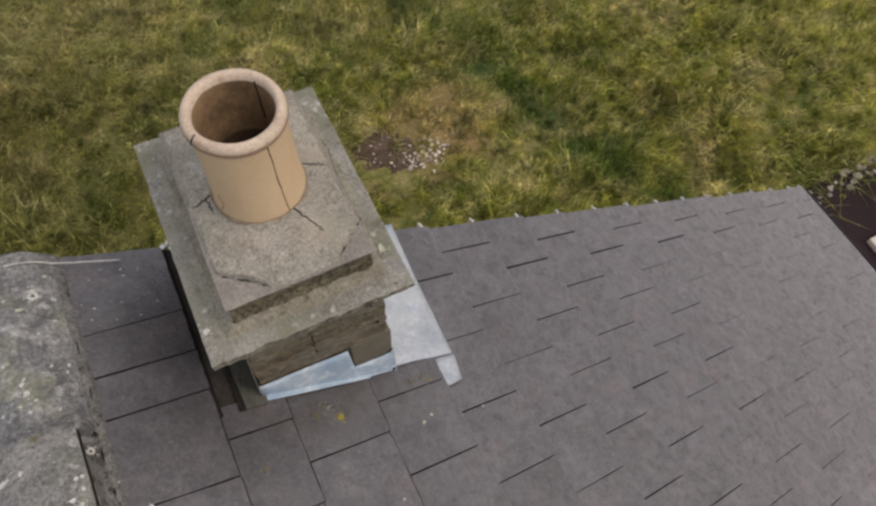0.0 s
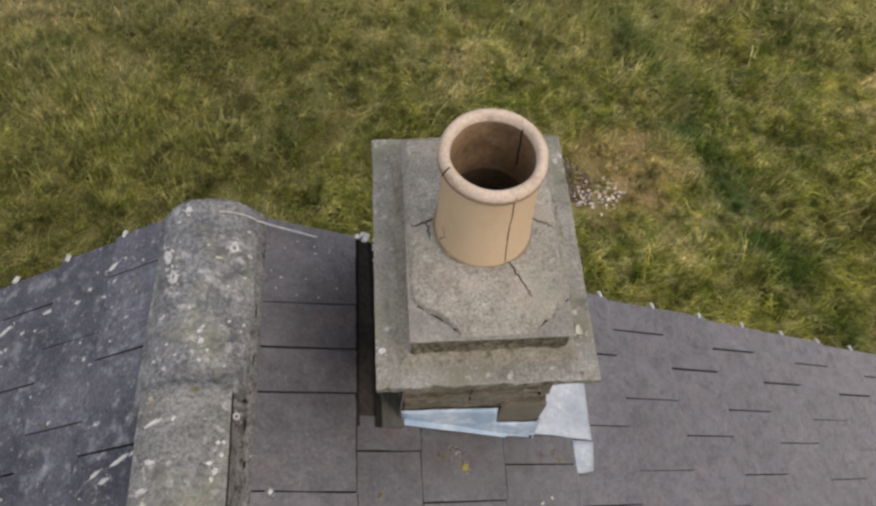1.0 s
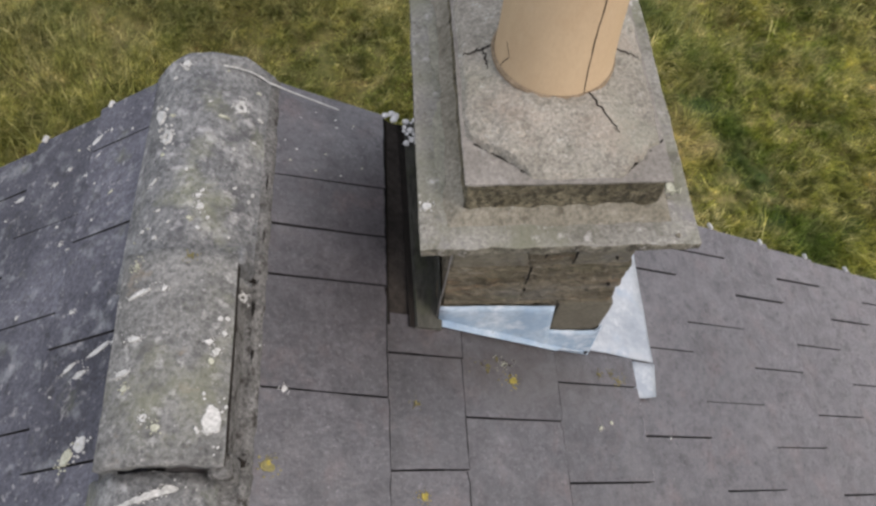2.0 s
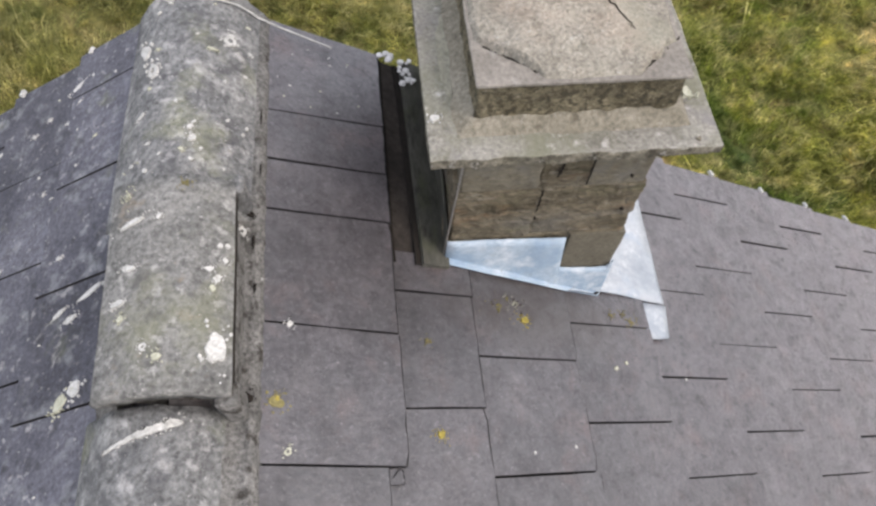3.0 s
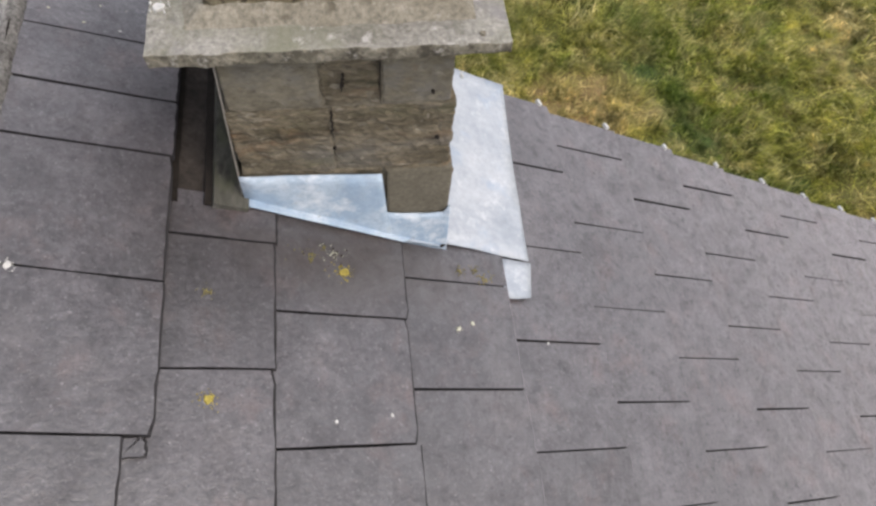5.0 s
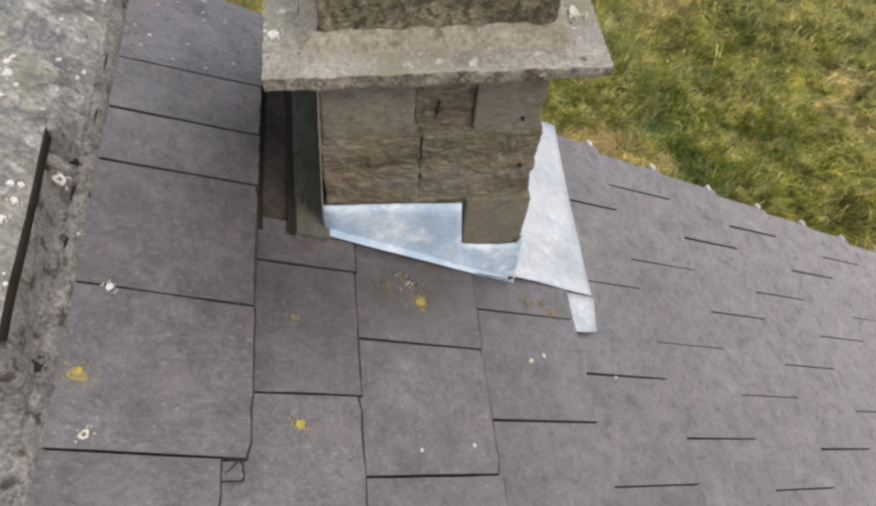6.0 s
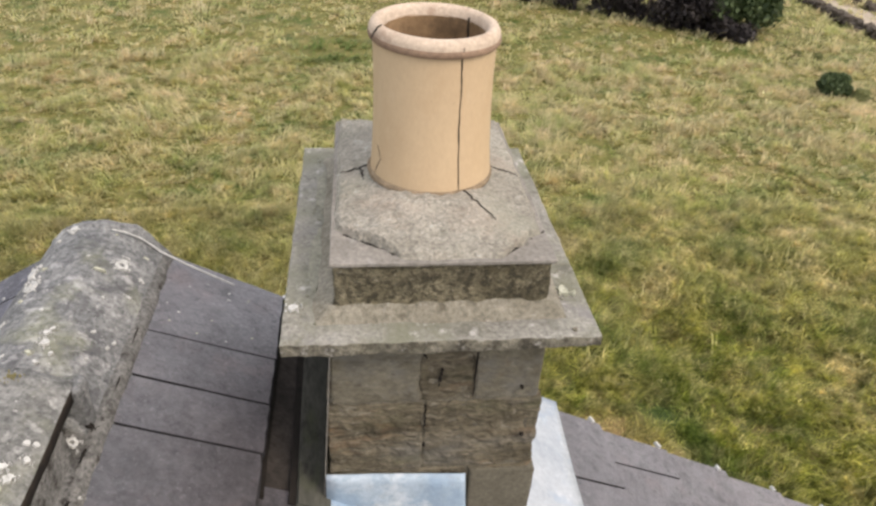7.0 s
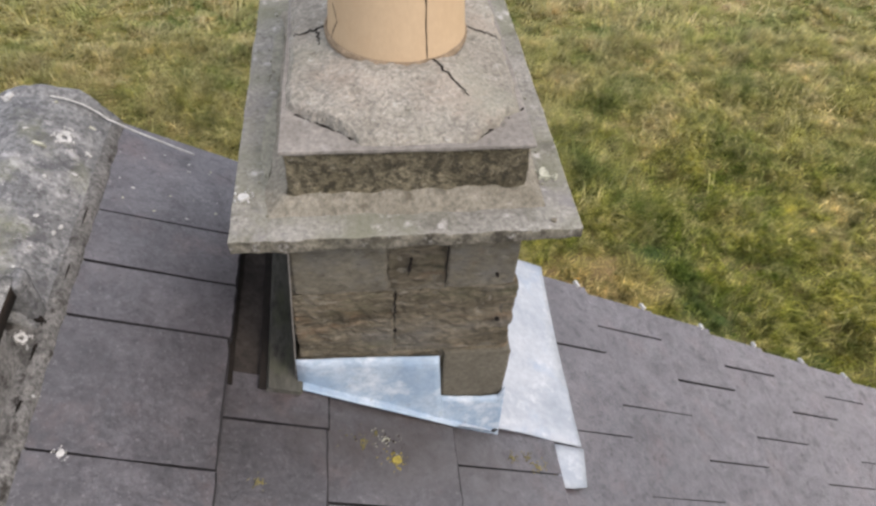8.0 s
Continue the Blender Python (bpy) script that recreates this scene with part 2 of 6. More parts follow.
M_BLOCK_TOP = material("smooth_block", (0.088, 0.078, 0.054), (0.158, 0.143, 0.107), 7, 60, 0.35,
                       [((0.125, 0.122, 0.113), 5, 0.50, 0.64, 0.7), ((0.05, 0.043, 0.028), 15, 0.56, 0.68, 0.6), ((0.18, 0.12, 0.06), 9, 0.60, 0.72, 0.45), ((0.24, 0.225, 0.185), 34, 0.62, 0.70, 0.5), ((0.036, 0.03, 0.02), 60, 0.62, 0.69, 0.6)],
                       0.95, 0.6, 0.006, 0.14, stretch=(1, 1, 1.6))
M_RENDER = material("cement_patch", (0.10, 0.09, 0.066), (0.15, 0.137, 0.104), 7, 90, 0.3,
                    [((0.10, 0.09, 0.065), 14, 0.6, 0.75, 0.5)], 0.92, 0.5, 0.004)
M_JOINT = material("block_joint", (0.10, 0.088, 0.062), (0.19, 0.17, 0.13), 14, 90, 0.5, rough=0.95, bump=0.6)
M_POT = material("buff_clay", (0.42, 0.303, 0.185), (0.48, 0.358, 0.226), 5, 150, 0.06,
                 [((0.41, 0.285, 0.165), 9, 0.56, 0.72, 0.6), ((0.50, 0.39, 0.265), 26, 0.62, 0.74, 0.4), ((0.33, 0.25, 0.16), 60, 0.64, 0.7, 0.4)], 0.6, 0.12, 0.002, stretch=(1, 1, 0.5), spec=0.35)
M_RIM = material("rim_clay", (0.40, 0.315, 0.235), (0.53, 0.43, 0.335), 12, 120, 0.22,
                 [((0.27, 0.175, 0.12), 18, 0.54, 0.68, 0.7), ((0.62, 0.55, 0.45), 20, 0.64, 0.74, 0.4)], 0.75, 0.3, 0.003)
M_FLUE = material("sooty_clay", (0.16, 0.10, 0.05), (0.27, 0.175, 0.095), 6, 60, 0.3,
                  [((0.04, 0.027, 0.016), 8, 0.48, 0.68, 0.75)], 0.9, 0.3, 0.003)
M_LINING_DARK = material("dark_lining_clay", (0.06, 0.038, 0.022), (0.12, 0.078, 0.044), 6, 60, 0.3, [((0.012, 0.009, 0.006), 9, 0.46, 0.66, 0.8)], 0.95, 0.3, 0.003)
M_RIMBAND = material("rim_band_clay", (0.17, 0.11, 0.075), (0.30, 0.205, 0.14), 14, 90, 0.3, rough=0.8)
M_SEAM = material("brown_mortar_seam", (0.16, 0.115, 0.07), (0.30, 0.23, 0.155), 20, 90, 0.4, rough=0.95)
M_SOOT = material("soot", (0.006, 0.005, 0.004), (0.012, 0.01, 0.008), 8, 40, 0.2, rough=1.0, bump=0)
# dark of cracks and holes, and of the strips that stand for shade
M_CRACK_SHADE = material("crack_and_shade_dark", (0.008, 0.0065, 0.005), (0.018, 0.014, 0.011), 40, 100, 0.3, rough=1.0, bump=0)
M_LEAD = material("bright_lead", (0.265, 0.30, 0.335), (0.39, 0.415, 0.44), 7, 60, 0.12,
                  [((0.22, 0.30, 0.40), 8, 0.54, 0.72, 0.6), ((0.56, 0.58, 0.59), 14, 0.58, 0.72, 0.65), ((0.19, 0.22, 0.25), 6, 0.56, 0.70, 0.5), ((0.20, 0.20, 0.19), 30, 0.66, 0.76, 0.6)],
                  0.6, 0.3, 0.003, spec=0.4)
# brown grime of the gutter bed, coloured darker for the shade there
M_GRIME_SHADE = material("gutter_grime_shade", (0.022, 0.018, 0.015), (0.050, 0.042, 0.035), 9, 60, 0.5, rough=0.95)
# the apron's lead, with the sky's blue shade put into its colour
M_LEAD_BLUE = material("shade_blue_lead", (0.27, 0.35, 0.43), (0.40, 0.48, 0.55), 7, 60, 0.18,
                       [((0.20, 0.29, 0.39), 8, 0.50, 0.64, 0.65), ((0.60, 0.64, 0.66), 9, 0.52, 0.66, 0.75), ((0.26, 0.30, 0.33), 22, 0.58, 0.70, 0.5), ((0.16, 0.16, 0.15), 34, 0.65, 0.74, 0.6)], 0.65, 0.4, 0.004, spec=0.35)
# dull mossy lead, its colour darkened for the shade beside the stack
M_LEAD_DULL_SHADE = material("dull_shaded_lead", (0.036, 0.036, 0.029), (0.085, 0.083, 0.068), 8, 60, 0.35,
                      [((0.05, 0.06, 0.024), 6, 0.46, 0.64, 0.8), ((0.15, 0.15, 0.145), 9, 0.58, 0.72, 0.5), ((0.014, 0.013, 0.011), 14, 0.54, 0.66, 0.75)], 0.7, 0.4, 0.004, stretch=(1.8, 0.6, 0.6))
M_WHITE = material("pale_lichen", (0.36, 0.36, 0.335), (0.56, 0.555, 0.53), 40, 160, 0.3, rough=0.95, bump=0.5, dist=0.002)
M_CRUMB = material("white_mortar", (0.55, 0.54, 0.52), (0.74, 0.73, 0.71), 60, 200, 0.3, rough=0.95, bump=0.5, dist=0.002)
M_PALEGREEN = material("grey_green_lichen", (0.34, 0.345, 0.26), (0.46, 0.46, 0.37), 40, 160, 0.3, rough=0.95, bump=0.5, dist=0.002)
M_YELLOW = material("yellow_lichen", (0.24, 0.195, 0.045), (0.36, 0.295, 0.07), 40, 160, 0.35, rough=0.95, bump=0.5, dist=0.002)
M_YELLOWDIM = material("faded_yellow_lichen", (0.15, 0.135, 0.06), (0.23, 0.20, 0.085), 40, 160, 0.35, rough=0.95, bump=0.5, dist=0.002)
M_WALL = material("rendered_wall", (0.50, 0.48, 0.43), (0.62, 0.60, 0.55), 1.2, 40, 0.15, [((0.35, 0.34, 0.29), 2, 0.6, 0.8, 0.4)], 0.9, 0.4, 0.006)
M_PLASTIC = material("dark_gutter", (0.02, 0.02, 0.022), (0.035, 0.034, 0.036), 3, 30, 0.15, rough=0.5, bump=0)
# the shade on the yard is put into this very dark colour
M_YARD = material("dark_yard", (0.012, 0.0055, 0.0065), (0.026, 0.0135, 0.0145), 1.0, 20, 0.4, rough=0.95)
M_STONE = material("field_stone", (0.14, 0.125, 0.10), (0.36, 0.33, 0.28), 5, 40, 0.4, [((0.12, 0.12, 0.07), 4, 0.55, 0.7, 0.6)], 0.95, 0.6, 0.01, 0.25)
M_RUBBLE = material("chalky_rubble", (0.30, 0.255, 0.205), (0.56, 0.49, 0.41), 6, 40, 0.35, rough=0.95, vary=0.35)
M_SOIL = material("bare_soil", (0.055, 0.036, 0.025), (0.12, 0.082, 0.055), 9, 45, 0.5, [((0.24, 0.19, 0.14), 22, 0.60, 0.70, 0.6)], 0.95, 0.8, 0.02)
M_TRACK = material("farm_track", (0.28, 0.23, 0.17), (0.42, 0.36, 0.28), 0.6, 8, 0.3, [((0.18, 0.19, 0.08), 0.5, 0.55, 0.7, 0.6)], 0.95)
M_BARK = material("bark", (0.05, 0.04, 0.03), (0.11, 0.09, 0.07), 6, 30, 0.4, rough=0.95)


def field_colour(nt, vec, green, olive, straw, brown):
    """Meadow colour from patches of growth, with one dry worn spot."""
    big = noise_at(nt, vec, 0.55, 4.0, 0.6)
    col = ramp(nt, big, [(0.38, green), (0.48, olive), (0.58, olive), (0.68, straw)])
    # darker rank growth on the far side of the ridge
    sep = nt.nodes.new("ShaderNodeSeparateXYZ")
    nt.links.new(vec, sep.inputs[0])
    lush = nt.nodes.new("ShaderNodeMapRange")
    lush.inputs["From Min"].default_value, lush.inputs["From Max"].default_value = 2.0, -3.0
    lush.inputs["To Min"].default_value, lush.inputs["To Max"].default_value = 0.0, 0.55
    nt.links.new(sep.outputs[0], lush.inputs["Value"])
    fade = nt.nodes.new("ShaderNodeMapRange")
    fade.inputs["From Min"].default_value, fade.inputs["From Max"].default_value = 10.0, 17.0
    fade.inputs["To Min"].default_value, fade.inputs["To Max"].default_value = 1.0, 0.0
    nt.links.new(sep.outputs[1], fade.inputs["Value"])
    both = nt.nodes.new("ShaderNodeMath")
    both.operation = "MULTIPLY"
    nt.links.new(lush.outputs[0], both.inputs[0])
    nt.links.new(fade.outputs[0], both.inputs[1])
    mid = noise_at(nt, vec, 2.6, 4.0, 0.65)
    f = ramp(nt, mid, [(0.45, (0, 0, 0)), (0.66, (0.8, 0.8, 0.8))])
    col = mix(nt, f, col, straw)
    f = ramp(nt, noise_at(nt, vec, 1.3, 3.0, 0.6, 0.6), [(0.56, (0, 0, 0)), (0.70, (0.8, 0.8, 0.8))])
    col = mix(nt, f, col, green)
    col = mix(nt, both.outputs[0], col, tuple(0.5 * (g + 0.62 * b) for g, b in zip(green, brown)))
    # russet dead growth
    f = ramp(nt, noise_at(nt, vec, 1.15, 5.0, 0.62, 0.3), [(0.56, (0, 0, 0)), (0.68, (0.35, 0.35, 0.35))])
    col = mix(nt, f, col, tuple(c * 0.8 for c in brown))
    # small noise spots of darker green
    f = ramp(nt, noise_at(nt, vec, 2.1, 4.0, 0.6, 0.5), [(0.56, (0, 0, 0)), (0.66, (0.6, 0.6, 0.6))])
    col = mix(nt, f, col, tuple(c * 0.55 for c in green))
    d = nt.nodes.new("ShaderNodeVectorMath")
    d.operation = "DISTANCE"
    d.inputs[1].default_value = (4.15, 6.8, -8.75)
    nt.links.new(vec, d.inputs[0])
    wob = nt.nodes.new("ShaderNodeMath")
    wob.operation = "MULTIPLY_ADD"
    nt.links.new(noise_at(nt, vec, 2.0), wob.inputs[0])
    wob.inputs[1].default_value = 1.6
    nt.links.new(d.outputs["Value"], wob.inputs[2])
    f = ramp(nt, wob.outputs[0], [(0.0, (0, 0, 0)), (1.0, (1, 1, 1))])
    mr = nt.nodes.new("ShaderNodeMapRange")
    mr.inputs["From Min"].default_value, mr.inputs["From Max"].default_value = 1.3, 2.2
    mr.inputs["To Min"].default_value, mr.inputs["To Max"].default_value = 0.65, 0.0
    nt.links.new(wob.outputs[0], mr.inputs["Value"])
    col = mix(nt, mr.outputs[0], col, brown)
    # a damp furrow of dark lush grass running down beside the dry spot
    run = nt.nodes.new("ShaderNodeMath")
    run.operation = "MULTIPLY_ADD"                    # across the furrow
    nt.links.new(sep.outputs[1], run.inputs[0])
    run.inputs[1].default_value = 0.33
    nt.links.new(sep.outputs[0], run.inputs[2])
    off = nt.nodes.new("ShaderNodeMath")
    off.operation = "MULTIPLY_ADD"
    nt.links.new(noise_at(nt, vec, 0.9, 5.0, 0.6), off.inputs[0])
    off.inputs[1].default_value = 1.8
    nt.links.new(run.outputs[0], off.inputs[2])
    across = nt.nodes.new("ShaderNodeMath")
    across.operation = "SUBTRACT"
    nt.links.new(off.outputs[0], across.inputs[0])
    across.inputs[1].default_value = 8.98
    dist = nt.nodes.new("ShaderNodeMath")
    dist.operation = "ABSOLUTE"
    nt.links.new(across.outputs[0], dist.inputs[0])
    near = nt.nodes.new("ShaderNodeMapRange")
    near.inputs["From Min"].default_value, near.inputs["From Max"].default_value = 0.10, 0.60
    near.inputs["To Min"].default_value, near.inputs["To Max"].default_value = 0.85, 0.0
    nt.links.new(dist.outputs[0], near.inputs["Value"])
    ends = ramp(nt, noise_at(nt, vec, 0.8, 4.0, 0.6), [(0.40, (0, 0, 0)), (0.52, (1, 1, 1))])
    reach = nt.nodes.new("ShaderNodeMapRange")
    reach.inputs["From Min"].default_value, reach.inputs["From Max"].default_value = 10.5, 12.5
    reach.inputs["To Min"].default_value, reach.inputs["To Max"].default_value = 1.0, 0.0
    nt.links.new(sep.outputs[1], reach.inputs["Value"])
    both = nt.nodes.new("ShaderNodeMath")
    both.operation = "MULTIPLY"
    nt.links.new(near.outputs[0], both.inputs[0])
    nt.links.new(reach.outputs[0], both.inputs[1])
    furrow = mix(nt, 1.0, both.outputs[0], ends, "MULTIPLY")
    return mix(nt, furrow, col, tuple(c * k for c, k in zip(green, (0.62, 0.72, 1.0))))


def grass_material(name, blades):
    m = bpy.data.materials.new(name)
    m.use_nodes = True
    nt = m.node_tree
    b = nt.nodes["Principled BSDF"]
    geo = nt.nodes.new("ShaderNodeNewGeometry")
    if blades:
        col = field_colour(nt, geo.outputs["Position"], (0.172, 0.228, 0.036), (0.385, 0.39, 0.095), (0.67, 0.60, 0.325), (0.54, 0.42, 0.23))
        # the field dries out away from the house
        pos = geo.outputs["Position"]
        axes = nt.nodes.new("ShaderNodeSeparateXYZ")
        nt.links.new(pos, axes.inputs[0])
        wave = nt.nodes.new("ShaderNodeMath")
        wave.operation = "MULTIPLY_ADD"
        nt.links.new(noise_at(nt, pos, 0.35, 3.0), wave.inputs[0])
        wave.inputs[1].default_value = 9.0
        nt.links.new(axes.outputs[1], wave.inputs[2])
        far = nt.nodes.new("ShaderNodeMapRange")
        far.inputs["From Min"].default_value, far.inputs["From Max"].default_value = 12.0, 25.0
        far.inputs["To Max"].default_value = 0.60
        nt.links.new(wave.outputs[0], far.inputs["Value"])
        tint = ramp(nt, noise_at(nt, pos, 1.1, 4.0, 0.6), [(0.36, (0.56, 0.58, 0.29)), (0.48, (0.75, 0.69, 0.45)), (0.60, (0.80, 0.67, 0.50))])
        col = mix(nt, far.outputs[0], col, tint)
        dist = nt.nodes.new("ShaderNodeVectorMath")
        dist.operation = "DISTANCE"
        dist.inputs[1].default_value = (-1.1, 29.0, -8.7)
        nt.links.new(pos, dist.inputs[0])
        ring = nt.nodes.new("ShaderNodeMapRange")
        ring.inputs["From Min"].default_value, ring.inputs["From Max"].default_value = 1.2, 2.6
        ring.inputs["To Min"].default_value, ring.inputs["To Max"].default_value = 0.85, 0.0
        nt.links.new(dist.outputs["Value"], ring.inputs["Value"])
        col = mix(nt, ring.outputs[0], col, (0.13, 0.21, 0.05))
        v = ramp(nt, geo.outputs["Random Per Island"], [(0.0, (0.60, 0.62, 0.58)), (0.5, (0.94, 0.96, 0.92)), (0.85, (1.2, 1.2, 1.18)), (1.0, (1.7, 1.66, 1.75))])
        patch = ramp(nt, noise_at(nt, pos, 2.0, 8.0, 0.70, 1.2), [(0.38, (0.34, 0.36, 0.31)), (0.50, (0.95, 0.95, 0.92)), (0.62, (1.48, 1.42, 1.38))])
        soft = nt.nodes.new("ShaderNodeMapRange")
        soft.inputs["From Max"].default_value = 0.52
        soft.inputs["To Min"].default_value, soft.inputs["To Max"].default_value = 1.0, 0.42
        nt.links.new(far.outputs[0], soft.inputs["Value"])
        col = mix(nt, soft.outputs[0], col, patch, "MULTIPLY")
        # tuft-sized noise: paler spots with dimmer green between them
        tuft = ramp(nt, noise_at(nt, pos, 5.0, 4.0, 0.6, 1.6), [(0.40, (0.58, 0.62, 0.54)), (0.50, (1.0, 1.0, 1.0)), (0.60, (1.36, 1.30, 1.28))])
        col = mix(nt, soft.outputs[0], col, tuft, "MULTIPLY")
        calm = nt.nodes.new("ShaderNodeMapRange")
        calm.inputs["From Max"].default_value = 0.52
        calm.inputs["To Min"].default_value, calm.inputs["To Max"].default_value = 1.0, 0.1
        nt.links.new(far.outputs[0], calm.inputs["Value"])
        v = mix(nt, calm.outputs[0], (1.0, 1.0, 1.0), v)
    else:
        col = field_colour(nt, geo.outputs["Position"], (0.06, 0.085, 0.018), (0.12, 0.12, 0.032), (0.24, 0.20, 0.085), (0.28, 0.18, 0.09))
        v = ramp(nt, noise_at(nt, geo.outputs["Position"], 12, 5.0, 0.7), [(0.3, (0.45, 0.45, 0.45)), (0.7, (1.35, 1.35, 1.3))])
    col = mix(nt, 1.0, col, v, "MULTIPLY")
    nt.links.new(col, b.inputs["Base Color"])
    b.inputs["Roughness"].default_value = 0.8
    b.inputs["Specular IOR Level"].default_value = 0.15
    if blades:
        tr = nt.nodes.new("ShaderNodeBsdfTranslucent")
        nt.links.new(col, tr.inputs[0])
        ms = nt.nodes.new("ShaderNodeMixShader")
        ms.inputs[0].default_value = 0.6
        nt.links.new(b.outputs[0], ms.inputs[1])
        nt.links.new(tr.outputs[0], ms.inputs[2])
        nt.links.new(ms.outputs[0], nt.nodes["Material Output"].inputs[0])
    return m


M_GROUND, M_GRASS = grass_material("meadow_soil", False), grass_material("meadow_grass", True)


def leaf_material(name, lo, hi):
    m = bpy.data.materials.new(name)
    m.use_nodes = True
    nt = m.node_tree
    b = nt.nodes["Principled BSDF"]
    geo = nt.nodes.new("ShaderNodeNewGeometry")
    nt.links.new(ramp(nt, geo.outputs["Random Per Island"], [(0, lo), (1, hi)]), b.inputs["Base Color"])
    b.inputs["Roughness"].default_value = 0.7
    return m


M_LEAF = leaf_material("dark_leaves", (0.020, 0.040, 0.010), (0.075, 0.108, 0.034))
M_SCRUB = leaf_material("scrub_leaves", (0.13, 0.145, 0.05), (0.26, 0.26, 0.10))
M_HEDGE = leaf_material("hedge_leaves", (0.008, 0.0045, 0.005), (0.019, 0.013, 0.011))

# ---- builders ----


def link(name, bm, mat, parent=None, label="", smooth=False):
    me = bpy.data.meshes.new(name)
    bmesh.ops.recalc_face_normals(bm, faces=bm.faces)
    bm.to_mesh(me)
    bm.free()
    for mt in (mat if isinstance(mat, (list, tuple)) else [mat]):
        me.materials.append(mt)
    if smooth:
        me.shade_smooth()
    ob = new(name, me)
    if parent:
        ob.parent = parent
    if label:
        tagged(ob, label)
    return ob


part = link


def arrays(name, verts, faces, mat, parent=None, smooth=False):
    me = bpy.data.meshes.new(name)
    me.from_pydata(verts.tolist() if hasattr(verts, "tolist") else verts, [], faces.tolist() if hasattr(faces, "tolist") else faces)
    me.materials.append(mat)
    if smooth:
        me.shade_smooth()
    ob = new(name, me)
    if parent:
        ob.parent = parent
    return ob


def rough_box(x0, x1, y0, y1, z0, z1, step=0.03, amp=0.004, bevel=0.006, freq=9.0, seed=0.0):
    """A box with worn, uneven faces and rounded edges."""
    bm = bmesh.new()
    bmesh.ops.create_cube(bm, size=1)
    for v in bm.verts:
        v.co = Vector(((x0 + x1) / 2 + v.co.x * (x1 - x0), (y0 + y1) / 2 + v.co.y * (y1 - y0), (z0 + z1) / 2 + v.co.z * (z1 - z0)))
    if bevel:
        bmesh.ops.bevel(bm, geom=bm.edges[:], offset=bevel, segments=2, affect="EDGES", profile=0.6)
    for axis, a, b in ((0, x0, x1), (1, y0, y1), (2, z0, z1)):
        n = int((b - a) / step)
        for i in range(1, n):
            p, no = [0, 0, 0], [0, 0, 0]
            p[axis], no[axis] = a + (b - a) * i / n, 1
            bmesh.ops.bisect_plane(bm, geom=bm.verts[:] + bm.edges[:] + bm.faces[:], plane_co=p, plane_no=no)
    bm.normal_update()
    off = Vector((seed * 7.3, seed * 3.1, seed * 5.7))
    for v in bm.verts:
        n = noise.noise(v.co * freq + off) + 0.5 * noise.noise(v.co * freq * 3.1 + off)
        v.co += v.normal * n * amp
    return bm


def plate(points, thick, axis=2):
    """A flat sheet from its outline (3D points), thickened along an axis."""
    bm = bmesh.new()
    vs = [bm.verts.new(p) for p in points]
    f = bm.faces.new(vs)
    ex = bmesh.ops.extrude_face_region(bm, geom=[f])
    for g in ex["geom"]:
        if isinstance(g, bmesh.types.BMVert):
            g.co[axis] += thick
    return bm


def revolve(profile, seg=72, wob=0.0):
    bm = bmesh.new()
    rings = []
    for r, z in profile:
        ring = []
        for i in range(seg):
            a = 2 * math.pi * i / seg
            rr = r * (1 + wob * noise.noise(Vector((math.cos(a) * 1.5, math.sin(a) * 1.5, z * 4))))
            ring.append(bm.verts.new((rr * math.cos(a), rr * math.sin(a), z)))
        rings.append(ring)
    for a, b in zip(rings, rings[1:]):
        for i in range(seg):
            bm.faces.new((a[i], a[(i + 1) % seg], b[(i + 1) % seg], b[i]))
    return bm


